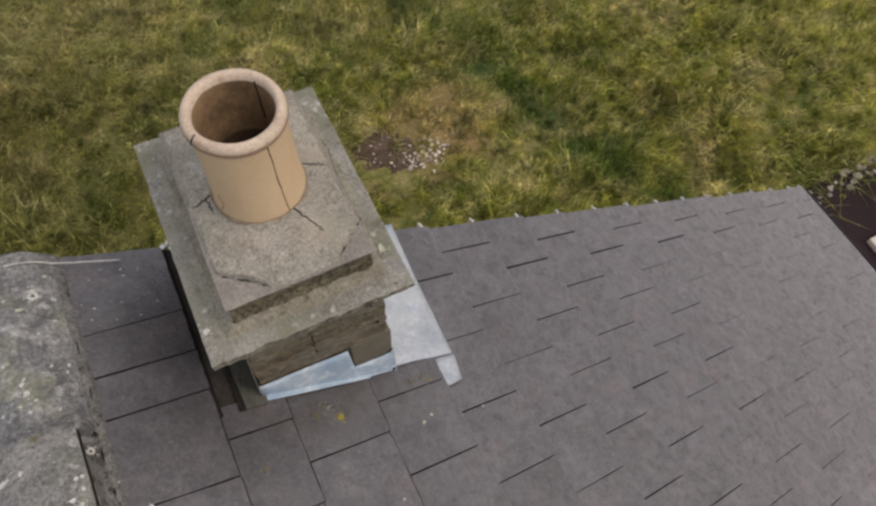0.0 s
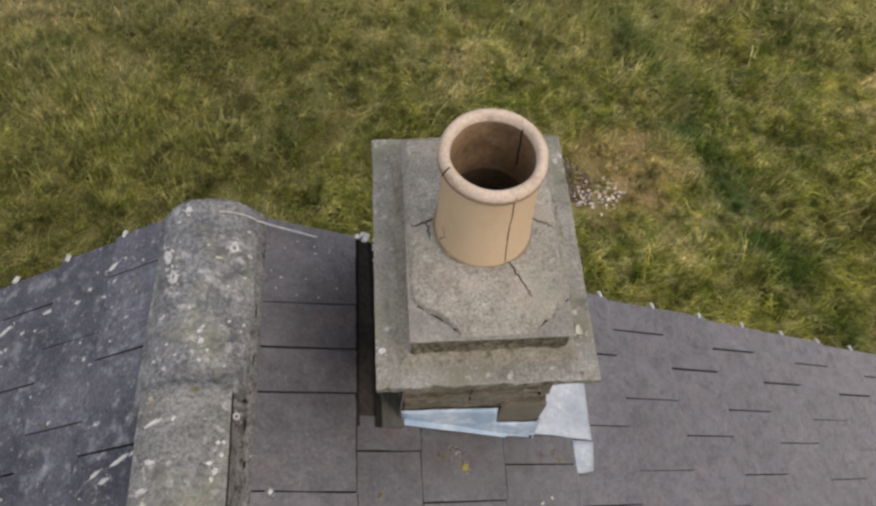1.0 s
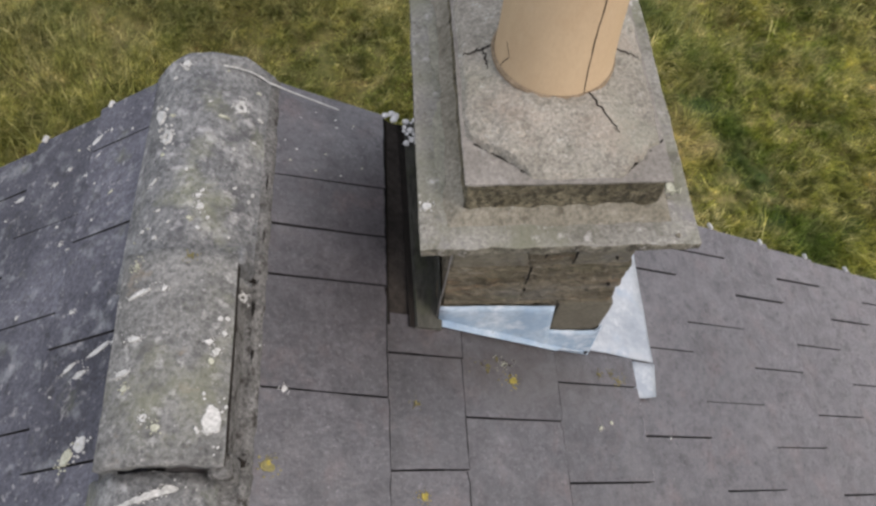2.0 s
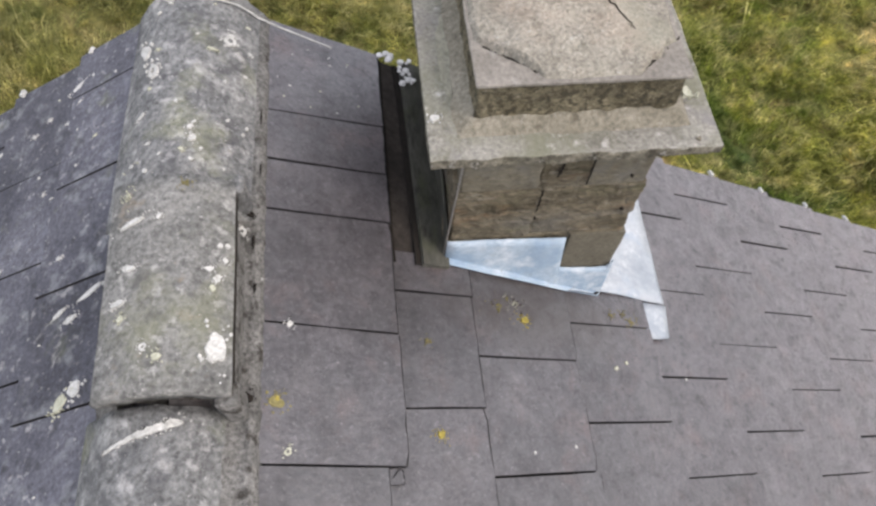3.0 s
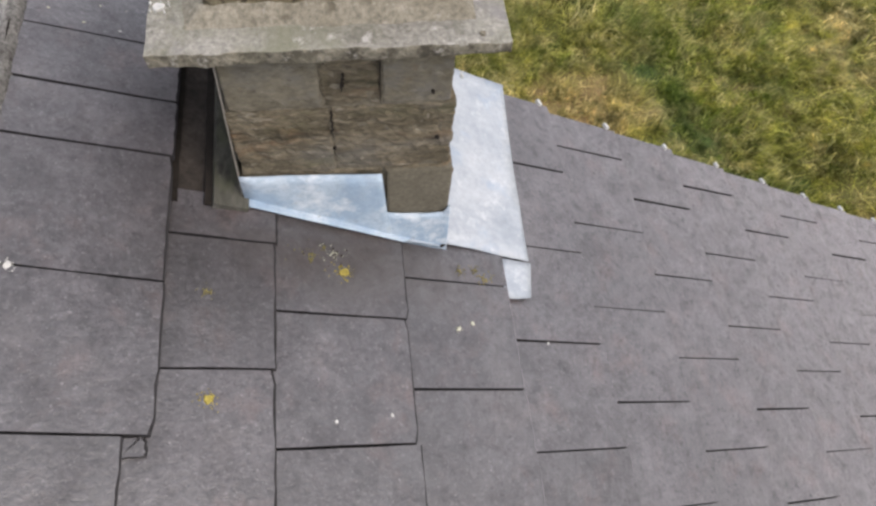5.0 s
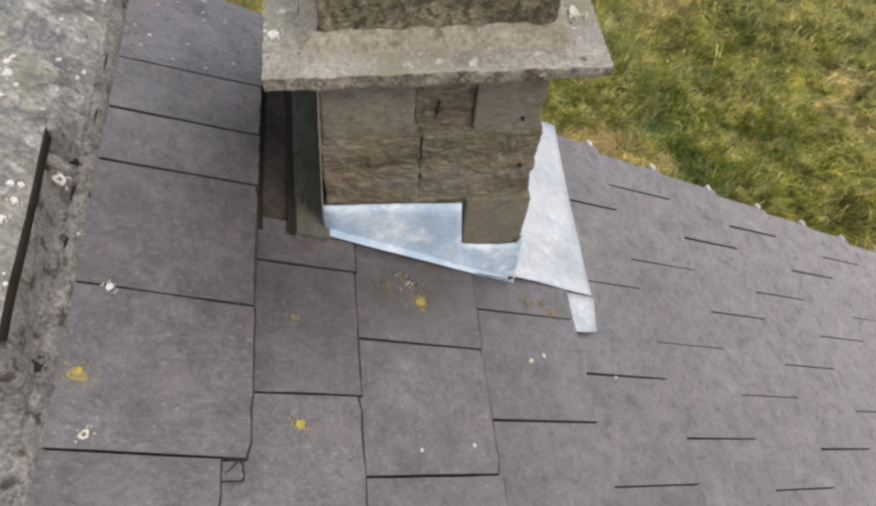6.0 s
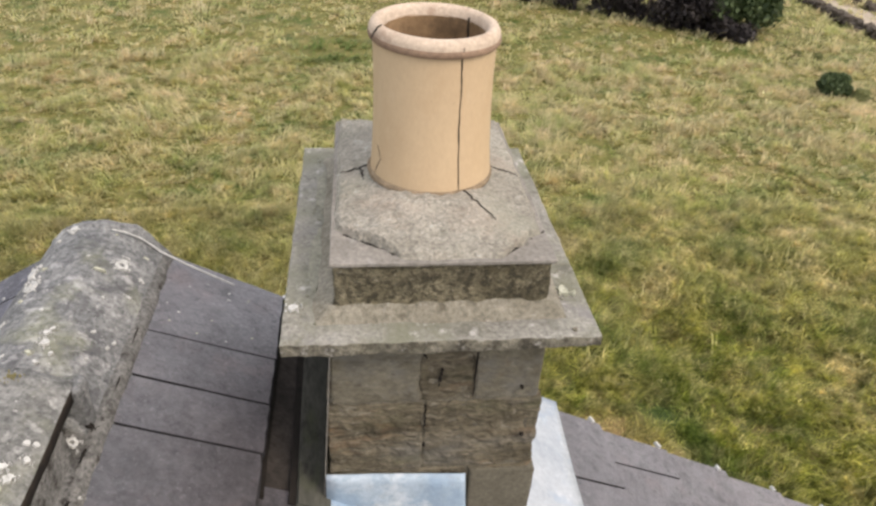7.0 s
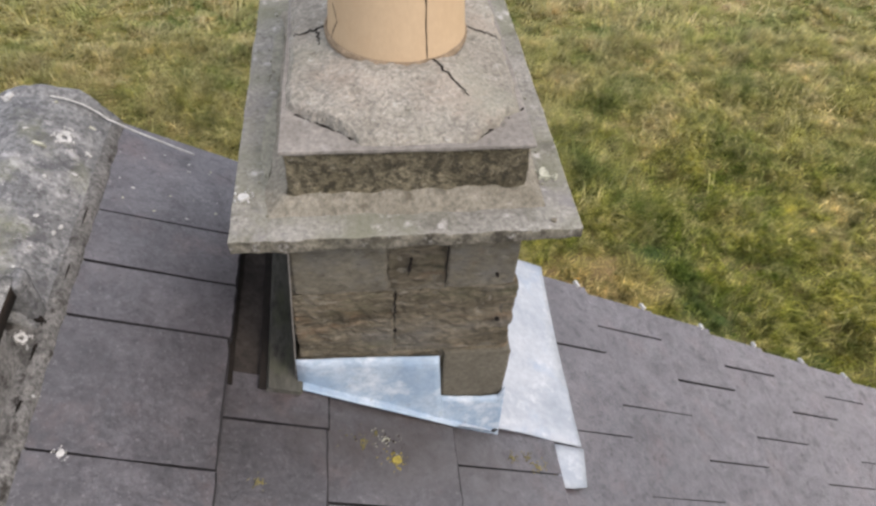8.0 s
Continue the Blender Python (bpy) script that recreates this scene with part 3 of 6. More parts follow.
def blob(n, rx, ry, thick, seed, ring=False):
    """A thin irregular crust on z = 0: one ragged core and many specks round it."""
    rnd = random.Random(seed)
    bm = bmesh.new()

    def disc(cx, cy, ax, ay, m, hole):
        ph = [rnd.uniform(0, 6.28) for _ in range(3)]
        pts = []
        for i in range(m):
            t = 2 * math.pi * i / m
            k = 1 + 0.14 * math.sin(2 * t + ph[0]) + 0.09 * math.sin(3 * t + ph[1]) + 0.05 * math.sin(5 * t + ph[2]) + rnd.uniform(-0.07, 0.07)
            pts.append((ax * k * math.cos(t), ay * k * math.sin(t)))
        lo = [bm.verts.new((cx + a, cy + b, -0.005)) for a, b in pts]
        hi = [bm.verts.new((cx + a * 0.9, cy + b * 0.9, thick)) for a, b in pts]
        for i in range(m):
            bm.faces.new((lo[i], lo[(i + 1) % m], hi[(i + 1) % m], hi[i]))
        if hole:
            inn = [bm.verts.new((cx + a * 0.42, cy + b * 0.42, thick)) for a, b in pts]
            low = [bm.verts.new((cx + a * 0.36, cy + b * 0.36, -0.005)) for a, b in pts]
            for i in range(m):
                k = (i + 1) % m
                bm.faces.new((hi[i], hi[k], inn[k], inn[i]))
                bm.faces.new((inn[i], inn[k], low[k], low[i]))
        else:
            bm.faces.new(hi)

    if ring == "haze":
        for _ in range(30):
            a, d = rnd.uniform(0, 6.28), abs(rnd.gauss(0, 0.8))
            q = rnd.uniform(0.0006, 0.0016) * (1.5 if d < 0.5 else 1)
            disc(rx * d * math.cos(a), ry * d * math.sin(a), q, q, 6, False)
        return bm
    big = max(rx, ry) > 0.007
    disc(0, 0, rx * (0.8 if big else 1), ry * (0.8 if big else 1), n if big else 9, ring)
    if big:
        for _ in range(12):
            a, d = rnd.uniform(0, 6.28), rnd.uniform(0.9, 1.6)
            q = rnd.uniform(0.05, 0.14)
            disc(rx * d * math.cos(a), ry * d * math.sin(a), min(rx, ry) * q * 1.4, min(rx, ry) * q * 1.4, 7, False)
    return bm


# ---- the roof's geometry ----
SLOPE = 0.555
TH = math.atan(SLOPE)
SLOPE_L = 0.61
TH_L = math.atan(SLOPE_L)
RX = -0.865                                   # the ridge line
VERGE, REAR = 0.74, -8.2
TAILS_R = [-0.392, -0.18] + [0.122 + 0.2955 * k for k in range(15)] + [4.45]
TAILS_L = [-1.235 - 0.267 * k for k in range(18)]
EAVE_R, EAVE_L = TAILS_R[-1], TAILS_L[-1]


def roof_r(x):
    return -0.69 - SLOPE * x


def verge_y(x):
    """The verge runs slightly outwards towards the eaves."""
    return VERGE - 0.010 + 0.018 * max(0.0, x - 0.6)


def roof_l(x):
    return -0.207 + SLOPE_L * (x + 0.87)


def cap_z(x, y=0.0):
    """Top of the ridge tiles: the far one, or the one this side of the raised tile."""
    if y < -0.39:
        return -0.178 - 0.125 * (abs(x + 0.872) / 0.162) ** 2.1
    return -0.170 - 0.108 * (abs(x + 0.866) / 0.168) ** 2.1


# ---- ground ----
GZ = -8.8


def lie(x, y):
    p = Vector((x, y, 0))
    return GZ + 0.10 * noise.noise(p * 0.45) + 0.07 * noise.noise(p * 1.1) + (0.10 * noise.noise(p * 2.3) if y < 30 and abs(x) < 25 else 0) + (0.5 * noise.noise(p * 0.05) if abs(x) + abs(y) > 60 else 0)


def ground_sheet():
    xs = np.concatenate([np.linspace(-900, -40, 12), np.linspace(-36, 44, 300), np.linspace(48, 900, 12)])
    ys = np.concatenate([np.linspace(-900, -30, 12), np.linspace(-26, -1, 24), np.linspace(-0.5, 48, 190), np.linspace(52, 1200, 14)])
    verts = [(x, y, lie(x, y)) for y in ys for x in xs]
    n = len(xs)
    faces = [(j * n + i, j * n + i + 1, (j + 1) * n + i + 1, (j + 1) * n + i) for j in range(len(ys) - 1) for i in range(n - 1)]
    g = arrays("ground", verts, faces, M_GROUND, None, True)
    tagged(g, "rough sloping meadow ground under long grass", "ground", kind="structure")


ground_sheet()


def blades(name, bx, by, ang, ln, le, width, label, rng, mat):
    """One mesh of bent grass blades from their feet, headings, lengths and leans."""
    k = len(bx)
    bz = np.array([lie(a, b) for a, b in zip(bx, by)]) - 0.03
    dx, dy = np.cos(ang), np.sin(ang)
    w = rng.uniform(0.6, 1.4, k) * width * 0.5
    px, py = -dy * w, dx * w
    ho, up = ln * np.sin(le), ln * np.cos(le)
    v = np.empty((k, 5, 3))
    v[:, 0] = np.stack([bx - px, by - py, bz], 1)
    v[:, 1] = np.stack([bx + px, by + py, bz], 1)
    v[:, 2] = np.stack([bx + px * 0.8 + dx * ho * 0.4, by + py * 0.8 + dy * ho * 0.4, bz + up * 0.7], 1)
    v[:, 3] = np.stack([bx - px * 0.8 + dx * ho * 0.4, by - py * 0.8 + dy * ho * 0.4, bz + up * 0.7], 1)
    v[:, 4] = np.stack([bx + dx * ho, by + dy * ho, bz + up * 0.85], 1)
    me = bpy.data.meshes.new(name)
    me.vertices.add(k * 5)
    me.vertices.foreach_set("co", v.ravel())
    idx = np.arange(k)[:, None] * 5
    loops = np.concatenate([idx + np.array([[0, 1, 2, 3]]), idx + np.array([[3, 2, 4]])], 1).ravel()
    me.loops.add(k * 7)
    me.loops.foreach_set("vertex_index", loops)
    me.polygons.add(k * 2)
    me.polygons.foreach_set("loop_start", (np.arange(k)[:, None] * 7 + np.array([[0, 4]])).ravel())
    me.update(calc_edges=True)
    me.materials.append(mat)
    tagged(new(name, me), label, "grass", kind="stuff")


def grass(name, x0, x1, y0, y1, tussocks, per, filler, length, width, label, seed, skip=None, mat=M_GRASS):
    """Tussocks of long blades that fall outwards, with short grass between."""
    rng = np.random.default_rng(seed)

    def feet(n):
        cx, cy = rng.uniform(x0, x1, n), rng.uniform(y0, y1, n)
        ok = ~((np.hypot((cx - 3.1) / 1.05, (cy - 6.45) / 0.70) < 1) & (rng.random(n) < 0.9))
        if skip:
            ok &= ~((cx > skip[0]) & (cx < skip[1]) & (cy > skip[2]) & (cy < skip[3]))
        return cx[ok], cy[ok]

    tx, ty = feet(tussocks)
    size = np.array([0.55 + 1.1 * max(0.0, 0.5 + noise.noise(Vector((a * 0.6, b * 0.6, 4)))) for a, b in zip(tx, ty)]) * rng.uniform(0.6, 1.3, len(tx)) * np.where(rng.random(len(tx)) < 0.16, 1.75, 1.0)
    head = np.array([2.6 * noise.noise(Vector((a * 0.22, b * 0.22, 1.5))) - 0.6 for a, b in zip(tx, ty)])
    c = np.repeat(np.arange(len(tx)), per)
    k = len(c)
    ang = rng.normal(0, 1.0, k) + head[c]
    spread = 0.46 * length
    bx = tx[c] + rng.normal(0, spread, k) * size[c] * 0.6
    by = ty[c] + rng.normal(0, spread, k) * size[c] * 0.6
    blades(name, bx, by, ang, length * size[c] * rng.uniform(0.5, 1.3, k), rng.uniform(0.55, 1.35, k), width, label, rng, mat)
    fx, fy = feet(filler)
    n = len(fx)
    blades(name, fx, fy, rng.uniform(0, 6.283, n), length * 0.45 * rng.uniform(0.5, 1.4, n), rng.uniform(0.3, 1.2, n), width, "short green grass between the tussocks", rng, mat)


YARD = (3.4, 14.5, -9, 2.58)
grass("meadow_grass", -11, 17, 0.9, 15.5, 5000, 70, 48000, 0.34, 0.017, "long tangled green and straw meadow grass beside the house", 3, YARD)
grass("field_grass", -20, 30, 15, 28, 5600, 38, 24000, 0.27, 0.037, "long dry straw and olive field grass", 4)
grass("far_grass", -30, 42, 27.5, 62, 6400, 18, 18000, 0.32, 0.068, "pale straw-coloured grass of the far field", 5)


# ---- house walls ----
WT = 0.32
GABLE_Y, GABLE_REAR = 0.655, -8.05
WALL_R, WALL_L = EAVE_R - 0.28, EAVE_L + 0.28


def gable(name, y_out, y_in, label):
    pts = [(WALL_L, y_out, GZ - 0.4), (WALL_R, y_out, GZ - 0.4), (WALL_R, y_out, roof_r(WALL_R) - 0.14), (RX, y_out, roof_r(RX) - 0.14), (WALL_L, y_out, roof_l(WALL_L) - 0.14)]
    ob = link(name, plate(pts, y_in - y_out, 1), M_WALL)
    tagged(ob, label, "wall", kind="structure")


gable("wall_north", GABLE_Y, GABLE_Y - WT, "pale rendered gable wall under the chimney")
gable("wall_south", GABLE_REAR, GABLE_REAR + WT, "pale rendered gable wall at the far end")
for nm, x0, x1, zt in (("wall_east", WALL_R - WT, WALL_R, roof_r(WALL_R) - 0.14), ("wall_west", WALL_L, WALL_L + WT, roof_l(WALL_L) - 0.14)):
    ob = link(nm, rough_box(x0, x1, GABLE_REAR + WT + 0.003, GABLE_Y - WT - 0.003, GZ - 0.4, zt, 2.0, 0.0, 0.0), M_WALL)
    tagged(ob, "pale rendered long wall below the eaves", "wall", kind="structure")


def roof_deck():
    bm = bmesh.new()
    d, t = 0.028, 0.07
    sec = [(EAVE_L + 0.03, roof_l(EAVE_L + 0.03) - d), (RX, roof_r(RX) - d), (EAVE_R - 0.03, roof_r(EAVE_R - 0.03) - d),
           (EAVE_R - 0.03, roof_r(EAVE_R - 0.03) - d - t), (RX, roof_r(RX) - d - t), (EAVE_L + 0.03, roof_l(EAVE_L + 0.03) - d - t)]
    a = [bm.verts.new((x, VERGE - 0.02, z)) for x, z in sec]
    b = [bm.verts.new((x, REAR + 0.02, z)) for x, z in sec]
    for i in range(6):
        j = (i + 1) % 6
        bm.faces.new((a[i], a[j], b[j], b[i]))
    for q in (a, b):
        bm.faces.new((q[0], q[1], q[4], q[5]))
        bm.faces.new((q[1], q[2], q[3], q[4]))
    return bm


roof = link("roof", roof_deck(), M_DECK)
tagged(roof, "pitched roof of purple-grey slates with a rounded ridge", "roof", kind="structure")

# eaves gutter along the lower edge
bm = bmesh.new()
prof = [(0.06 * math.cos(math.pi + math.pi * i / 8), 0.06 * math.sin(math.pi + math.pi * i / 8)) for i in range(9)]
prof += [(0.055 * math.cos(-math.pi * i / 8), 0.055 * math.sin(-math.pi * i / 8)) for i in range(9)]
ends = []
for y in (VERGE + 0.02, REAR):
    ends.append([bm.verts.new((EAVE_R + 0.03 + px, y, roof_r(EAVE_R) - 0.05 + pz)) for px, pz in prof])
for i in range(len(prof)):
    j = (i + 1) % len(prof)
    bm.faces.new((ends[0][i], ends[0][j], ends[1][j], ends[1][i]))
tagged(link("eaves_gutter", bm, M_PLASTIC), "black half-round gutter along the eaves", "gutter", kind="structure")

# ---- chimney ----
chimney = new("chimney")
chimney.location = (0, 0.41, -0.6)
tagged(chimney, "weathered block chimney stack with concrete cap and bright lead flashing", "chimney")
INV = Matrix.Translation((0, -0.41, 0.6))


def cpart(name, bm, mat, parent=None, label="", smooth=False):
    """A part of the chimney, built in world places."""
    ob = link(name, bm, mat, None, label, smooth)
    ob.parent = parent or chimney
    if not parent:
        ob.matrix_parent_inverse = INV
    return ob


# core, a little back from the block faces
cpart("stack_core", rough_box(-0.207, 0.212, 0.0815, 0.735, -1.6, -0.03, 0.2, 0.0, 0.0), M_JOINT, label="dark mortar core of the stack")

# block courses; the stack flares slightly downwards
rnd = random.Random(7)
ROWS_Z = [(-0.026, -0.238), (-0.243, -0.454), (-0.459, -0.670), (-0.675, -0.92)]
JOINTS = [(-0.035, 0.083), (-0.022,), (0.085,), (-0.03,)]


def flare(z):
    return 0.004 + 0.034 * min(1.0, max(0.0, -z / 0.65))


for (zt, zb), cuts in zip(ROWS_Z, JOINTS):
    xl, xr = -0.208 - flare((zt + zb) / 2), 0.213 + flare((zt + zb) / 2)
    xs = [xl, *cuts, xr]
    for a, b in zip(xs, xs[1:]):
        g = 0.0022
        smooth_block = zt > -0.2 and a != cuts[0]      # the middle one of the top course is broken
        wide = rough_box(a + (g if a != xl else 0), b - (g if b != xr else 0), 0.078 + rnd.uniform(-0.003, 0.003), 0.2, zb + 0.0012, zt - 0.0012, 0.011, 0.0022 if smooth_block else 0.0065, 0.0045, 34, rnd.uniform(0, 9))
        cpart("stone_block", wide, M_BLOCK_TOP if smooth_block else M_BLOCK)
    # side faces, behind the corner blocks
    for sx in (-1, 1):
        ys = [0.204, 0.42 + rnd.uniform(-0.06, 0.06), 0.748]
        for y0, y1 in zip(ys, ys[1:]):
            x_out = xl if sx < 0 else xr
            x_in = x_out - sx * 0.06
            cpart("stone_block", rough_box(min(x_in, x_out), max(x_in, x_out), y0 + 0.004, y1, zb, zt, 0.04, 0.004, 0.006, 18, rnd.uniform(0, 9)), M_BLOCK)
    for a, b in ((xl + 0.066, 0.0), (0.008, xr - 0.066)):
        cpart("stone_block", rough_box(a, b, 0.70, 0.750, zb, zt, 0.05, 0.004, 0.006, 18, rnd.uniform(0, 9)), M_BLOCK)

# smooth cement patch at the lower corner of the front face
cpart("cement_patch", rough_box(0.090, 0.247, 0.068, 0.12, -0.70, -0.462, 0.03, 0.003, 0.008, 12, 3), M_RENDER, label="smooth grey-brown cement patch")


# projecting cap slab
def slab():
    bm = rough_box(-0.305, 0.305, 0.0, 0.83, -0.030, 0.0, 0.0155, 0.0028, 0.003, 14, 2)
    for v in bm.verts:
        e = max(0.0, 1 - v.co.y / 0.02)
        v.co.y += (0.005 * noise.noise(Vector((v.co.x * 16, 1, v.co.z * 30))) + 0.004 * noise.noise(Vector((v.co.x * 60, 4, v.co.z * 60)))) * e
        # chipped front lip
        c = noise.noise(Vector((v.co.x * 24, 7, 0)))
        if c > 0.12 and v.co.y < 0.014 and v.co.z > -0.014:
            v.co.y += 0.016 * (c - 0.12)
            v.co.z -= 0.018 * (c - 0.12)
        if v.co.z < -0.012 and v.co.y < 0.03:
            v.co.z += 0.007 * noise.noise(Vector((v.co.x * 30, 9, 0)))
        if v.co.z < -0.012:
            v.co.z += 0.006 * max(0, v.co.x / 0.3)
    bm.normal_update()
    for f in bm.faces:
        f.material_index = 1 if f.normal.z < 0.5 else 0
    return bm


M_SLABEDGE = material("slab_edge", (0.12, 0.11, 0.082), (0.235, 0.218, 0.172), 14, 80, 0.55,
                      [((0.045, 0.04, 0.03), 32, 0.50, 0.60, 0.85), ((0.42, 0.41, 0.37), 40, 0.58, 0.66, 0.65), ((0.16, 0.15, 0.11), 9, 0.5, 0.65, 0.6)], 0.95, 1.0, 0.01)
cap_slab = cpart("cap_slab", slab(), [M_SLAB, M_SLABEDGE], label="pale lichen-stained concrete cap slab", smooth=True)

# upper course on the slab, with a thin slate edge and mortar fillet
cpart("upper_course", rough_box(-0.207, 0.213, 0.090, 0.729, -0.004, 0.115, 0.013, 0.006, 0.004, 38, 5), M_COLLAR, label="dark pitted brick course", smooth=True)
cpart("slate_edge", rough_box(-0.213, 0.219, 0.083, 0.736, 0.112, 0.1205, 0.018, 0.0025, 0.003, 22, 6), M_SLATEPC, label="thin grey slate edging")


def fillet():
    bm = bmesh.new()
    loop = [(-0.206, 0.092), (0.212, 0.092), (0.212, 0.728), (-0.206, 0.728)]
    rings = []
    for out, z in ((0.040, -0.002), (0.026, 0.007), (0.012, 0.017), (-0.008, 0.029)):
        ring = []
        for k in range(4):
            (xa, ya), (xb, yb) = loop[k], loop[(k + 1) % 4]
            n = 30
            for i in range(n):
                x, y = xa + (xb - xa) * i / n, ya + (yb - ya) * i / n
                cx, cy = 0.003, 0.41
                s = 1 + out / 0.21
                jx = 1 + 0.25 * noise.noise(Vector((x * 18, y * 18, z * 40)))
                ox = (x - cx) * (1 + out * jx / 0.209)
                oy = (y - cy) * (1 + out * jx / 0.318)
                ring.append(bm.verts.new((cx + ox, cy + oy, z + 0.002 * noise.noise(Vector((x * 55, y * 55, 3))))))
        rings.append(ring)
    for a, b in zip(rings, rings[1:]):
        for i in range(len(a)):
            j = (i + 1) % len(a)
            bm.faces.new((a[i], a[j], b[j], b[i]))
    return bm


cpart("mortar_fillet", fillet(), M_FILLET, label="thin mortar fillet on the slab", smooth=True)

POT = (0.003, 0.402)


def flaunch_z(x, y):
    """Mortar surface: domed up to the pot, broken away at the front corners."""
    ex = min(x + 0.213, 0.219 - x)
    ey = min(y - 0.083, 0.736 - y)
    e = min(ex, ey)
    dome = 0.129 + 0.033 * min(1.0, max(0.0, e / 0.15))
    rag = 0.014 * noise.noise(Vector((x * 22, y * 22, 2))) + 0.004 * noise.noise(Vector((x * 60, y * 60, 5)))
    # left front break and right front break
    bl = (x + 0.213) / 0.142 + ((y - 0.083) / 0.118) ** 1.5 + rag * 6
    br = (0.219 - x) / 0.112 + ((y - 0.083) / 0.108) ** 1.3 + rag * 11
    z = dome + 0.0035 * noise.noise(Vector((x * 30, y * 30, 0))) + 0.0022 * noise.noise(Vector((x * 80, y * 80, 0)))
    for b in (bl, br):
        if b < 1.0:
            z = 0.112
        elif b < 1.05:
            z = 0.122 + (z - 0.122) * (0.6 + 0.4 * (b - 1) / 0.05)
    edge = 0.005 + rag * 0.35
    if e < edge:
        z = 0.112
    elif e < edge + 0.012:
        z = 0.117 + (z - 0.117) * (e - edge) / 0.012
    return z


def flaunching():
    bm = bmesh.new()
    nx, ny = 110, 150
    grid = [[bm.verts.new((-0.211 + 0.428 * i / nx, 0.085 + 0.649 * j / ny, flaunch_z(-0.211 + 0.428 * i / nx, 0.085 + 0.649 * j / ny))) for i in range(nx + 1)] for j in range(ny + 1)]
    for j in range(ny):
        for i in range(nx):
            bm.faces.new((grid[j][i], grid[j][i + 1], grid[j + 1][i + 1], grid[j + 1][i]))
    return bm


flaunch = cpart("flaunching", flaunching(), M_FLAUNCH, label="cracked sandy mortar flaunching", smooth=True)


def ribbon(points, widths, normal_of, lift=0.0012):
    """A thin dark seam along a line of points."""
    bm = bmesh.new()
    rows = []
    for i, p in enumerate(points):
        a, b = points[max(0, i - 1)], points[min(len(points) - 1, i + 1)]
        n = normal_of(p)
        s = (b - a).cross(n).normalized() * widths[i] * 0.5
        rows.append([bm.verts.new(p + s + n * lift), bm.verts.new(p - s + n * lift), bm.verts.new(p - s - n * 0.003), bm.verts.new(p + s - n * 0.003)])
    for q, r in zip(rows, rows[1:]):
        for i in range(4):
            j = (i + 1) % 4
            bm.faces.new((q[i], q[j], r[j], r[i]))
    bm.faces.new(rows[0])
    bm.faces.new(rows[-1])
    return bm


def jag(a, b, n, amp, seed):
    r = random.Random(seed)
    return [(a[0] + (b[0] - a[0]) * i / n + (r.uniform(-amp, amp) if 0 < i < n else 0), a[1] + (b[1] - a[1]) * i / n + (r.uniform(-amp, amp) if 0 < i < n else 0)) for i in range(n + 1)]


UP = Vector((0, 0, 1))
for a, b, w, sd in (((0.057, 0.290), (0.114, 0.184), 0.0035, 1), ((-0.128, 0.438), (-0.196, 0.420), 0.004, 2), ((0.135, 0.432), (0.207, 0.404), 0.003, 3),
                    ((-0.150, 0.43), (-0.148, 0.37), 0.003, 4), ((0.118, 0.39), (0.140, 0.43), 0.004, 5)):
    pts = [Vector((x, y, flaunch_z(x, y))) for x, y in jag(a, b, 14, 0.004, sd)]
    cpart("crack", ribbon(pts, [w * (0.5 + 0.7 * math.sin(math.pi * min(1, 0.15 + i / 15))) for i in range(15)], lambda p: UP), M_CRACK_SHADE, flaunch)

# cracks and holes in the front of the stack
FRONT = Vector((0, -1, 0))
for a, b, w, amp, sd in (((0.0815, -0.100), (0.0805, -0.228), 0.0026, 0.0006, 11), ((-0.019, -0.246), (-0.022, -0.335), 0.0026, 0.003, 13),
                         ((0.012, -0.140), (0.004, -0.192), 0.0026, 0.004, 14), ((-0.034, -0.086), (-0.024, -0.112), 0.0024, 0.002, 15)):
    pts = [Vector((x, 0.0735, z)) for x, z in jag(a, b, 12, amp, sd)]
    cpart("crack", ribbon(pts, [w * (0.45 + 0.75 * math.sin(math.pi * min(1, 0.12 + i / 13))) for i in range(13)], lambda p: FRONT, 0.001), M_CRACK_SHADE)
for i, (x, z, r) in enumerate(((0.202, -0.351, 0.0045), (0.186, -0.203, 0.004), (0.008, -0.172, 0.004), (-0.021, -0.370, 0.004))):
    bmx = blob(12, r, r * 1.2, 0.001, 820 + i)
    bmx.transform(Matrix.Translation((x, 0.0725, z)) @ Matrix.Rotation(math.pi / 2, 4, "X"))
    cpart("hole", bmx, M_CRACK_SHADE)

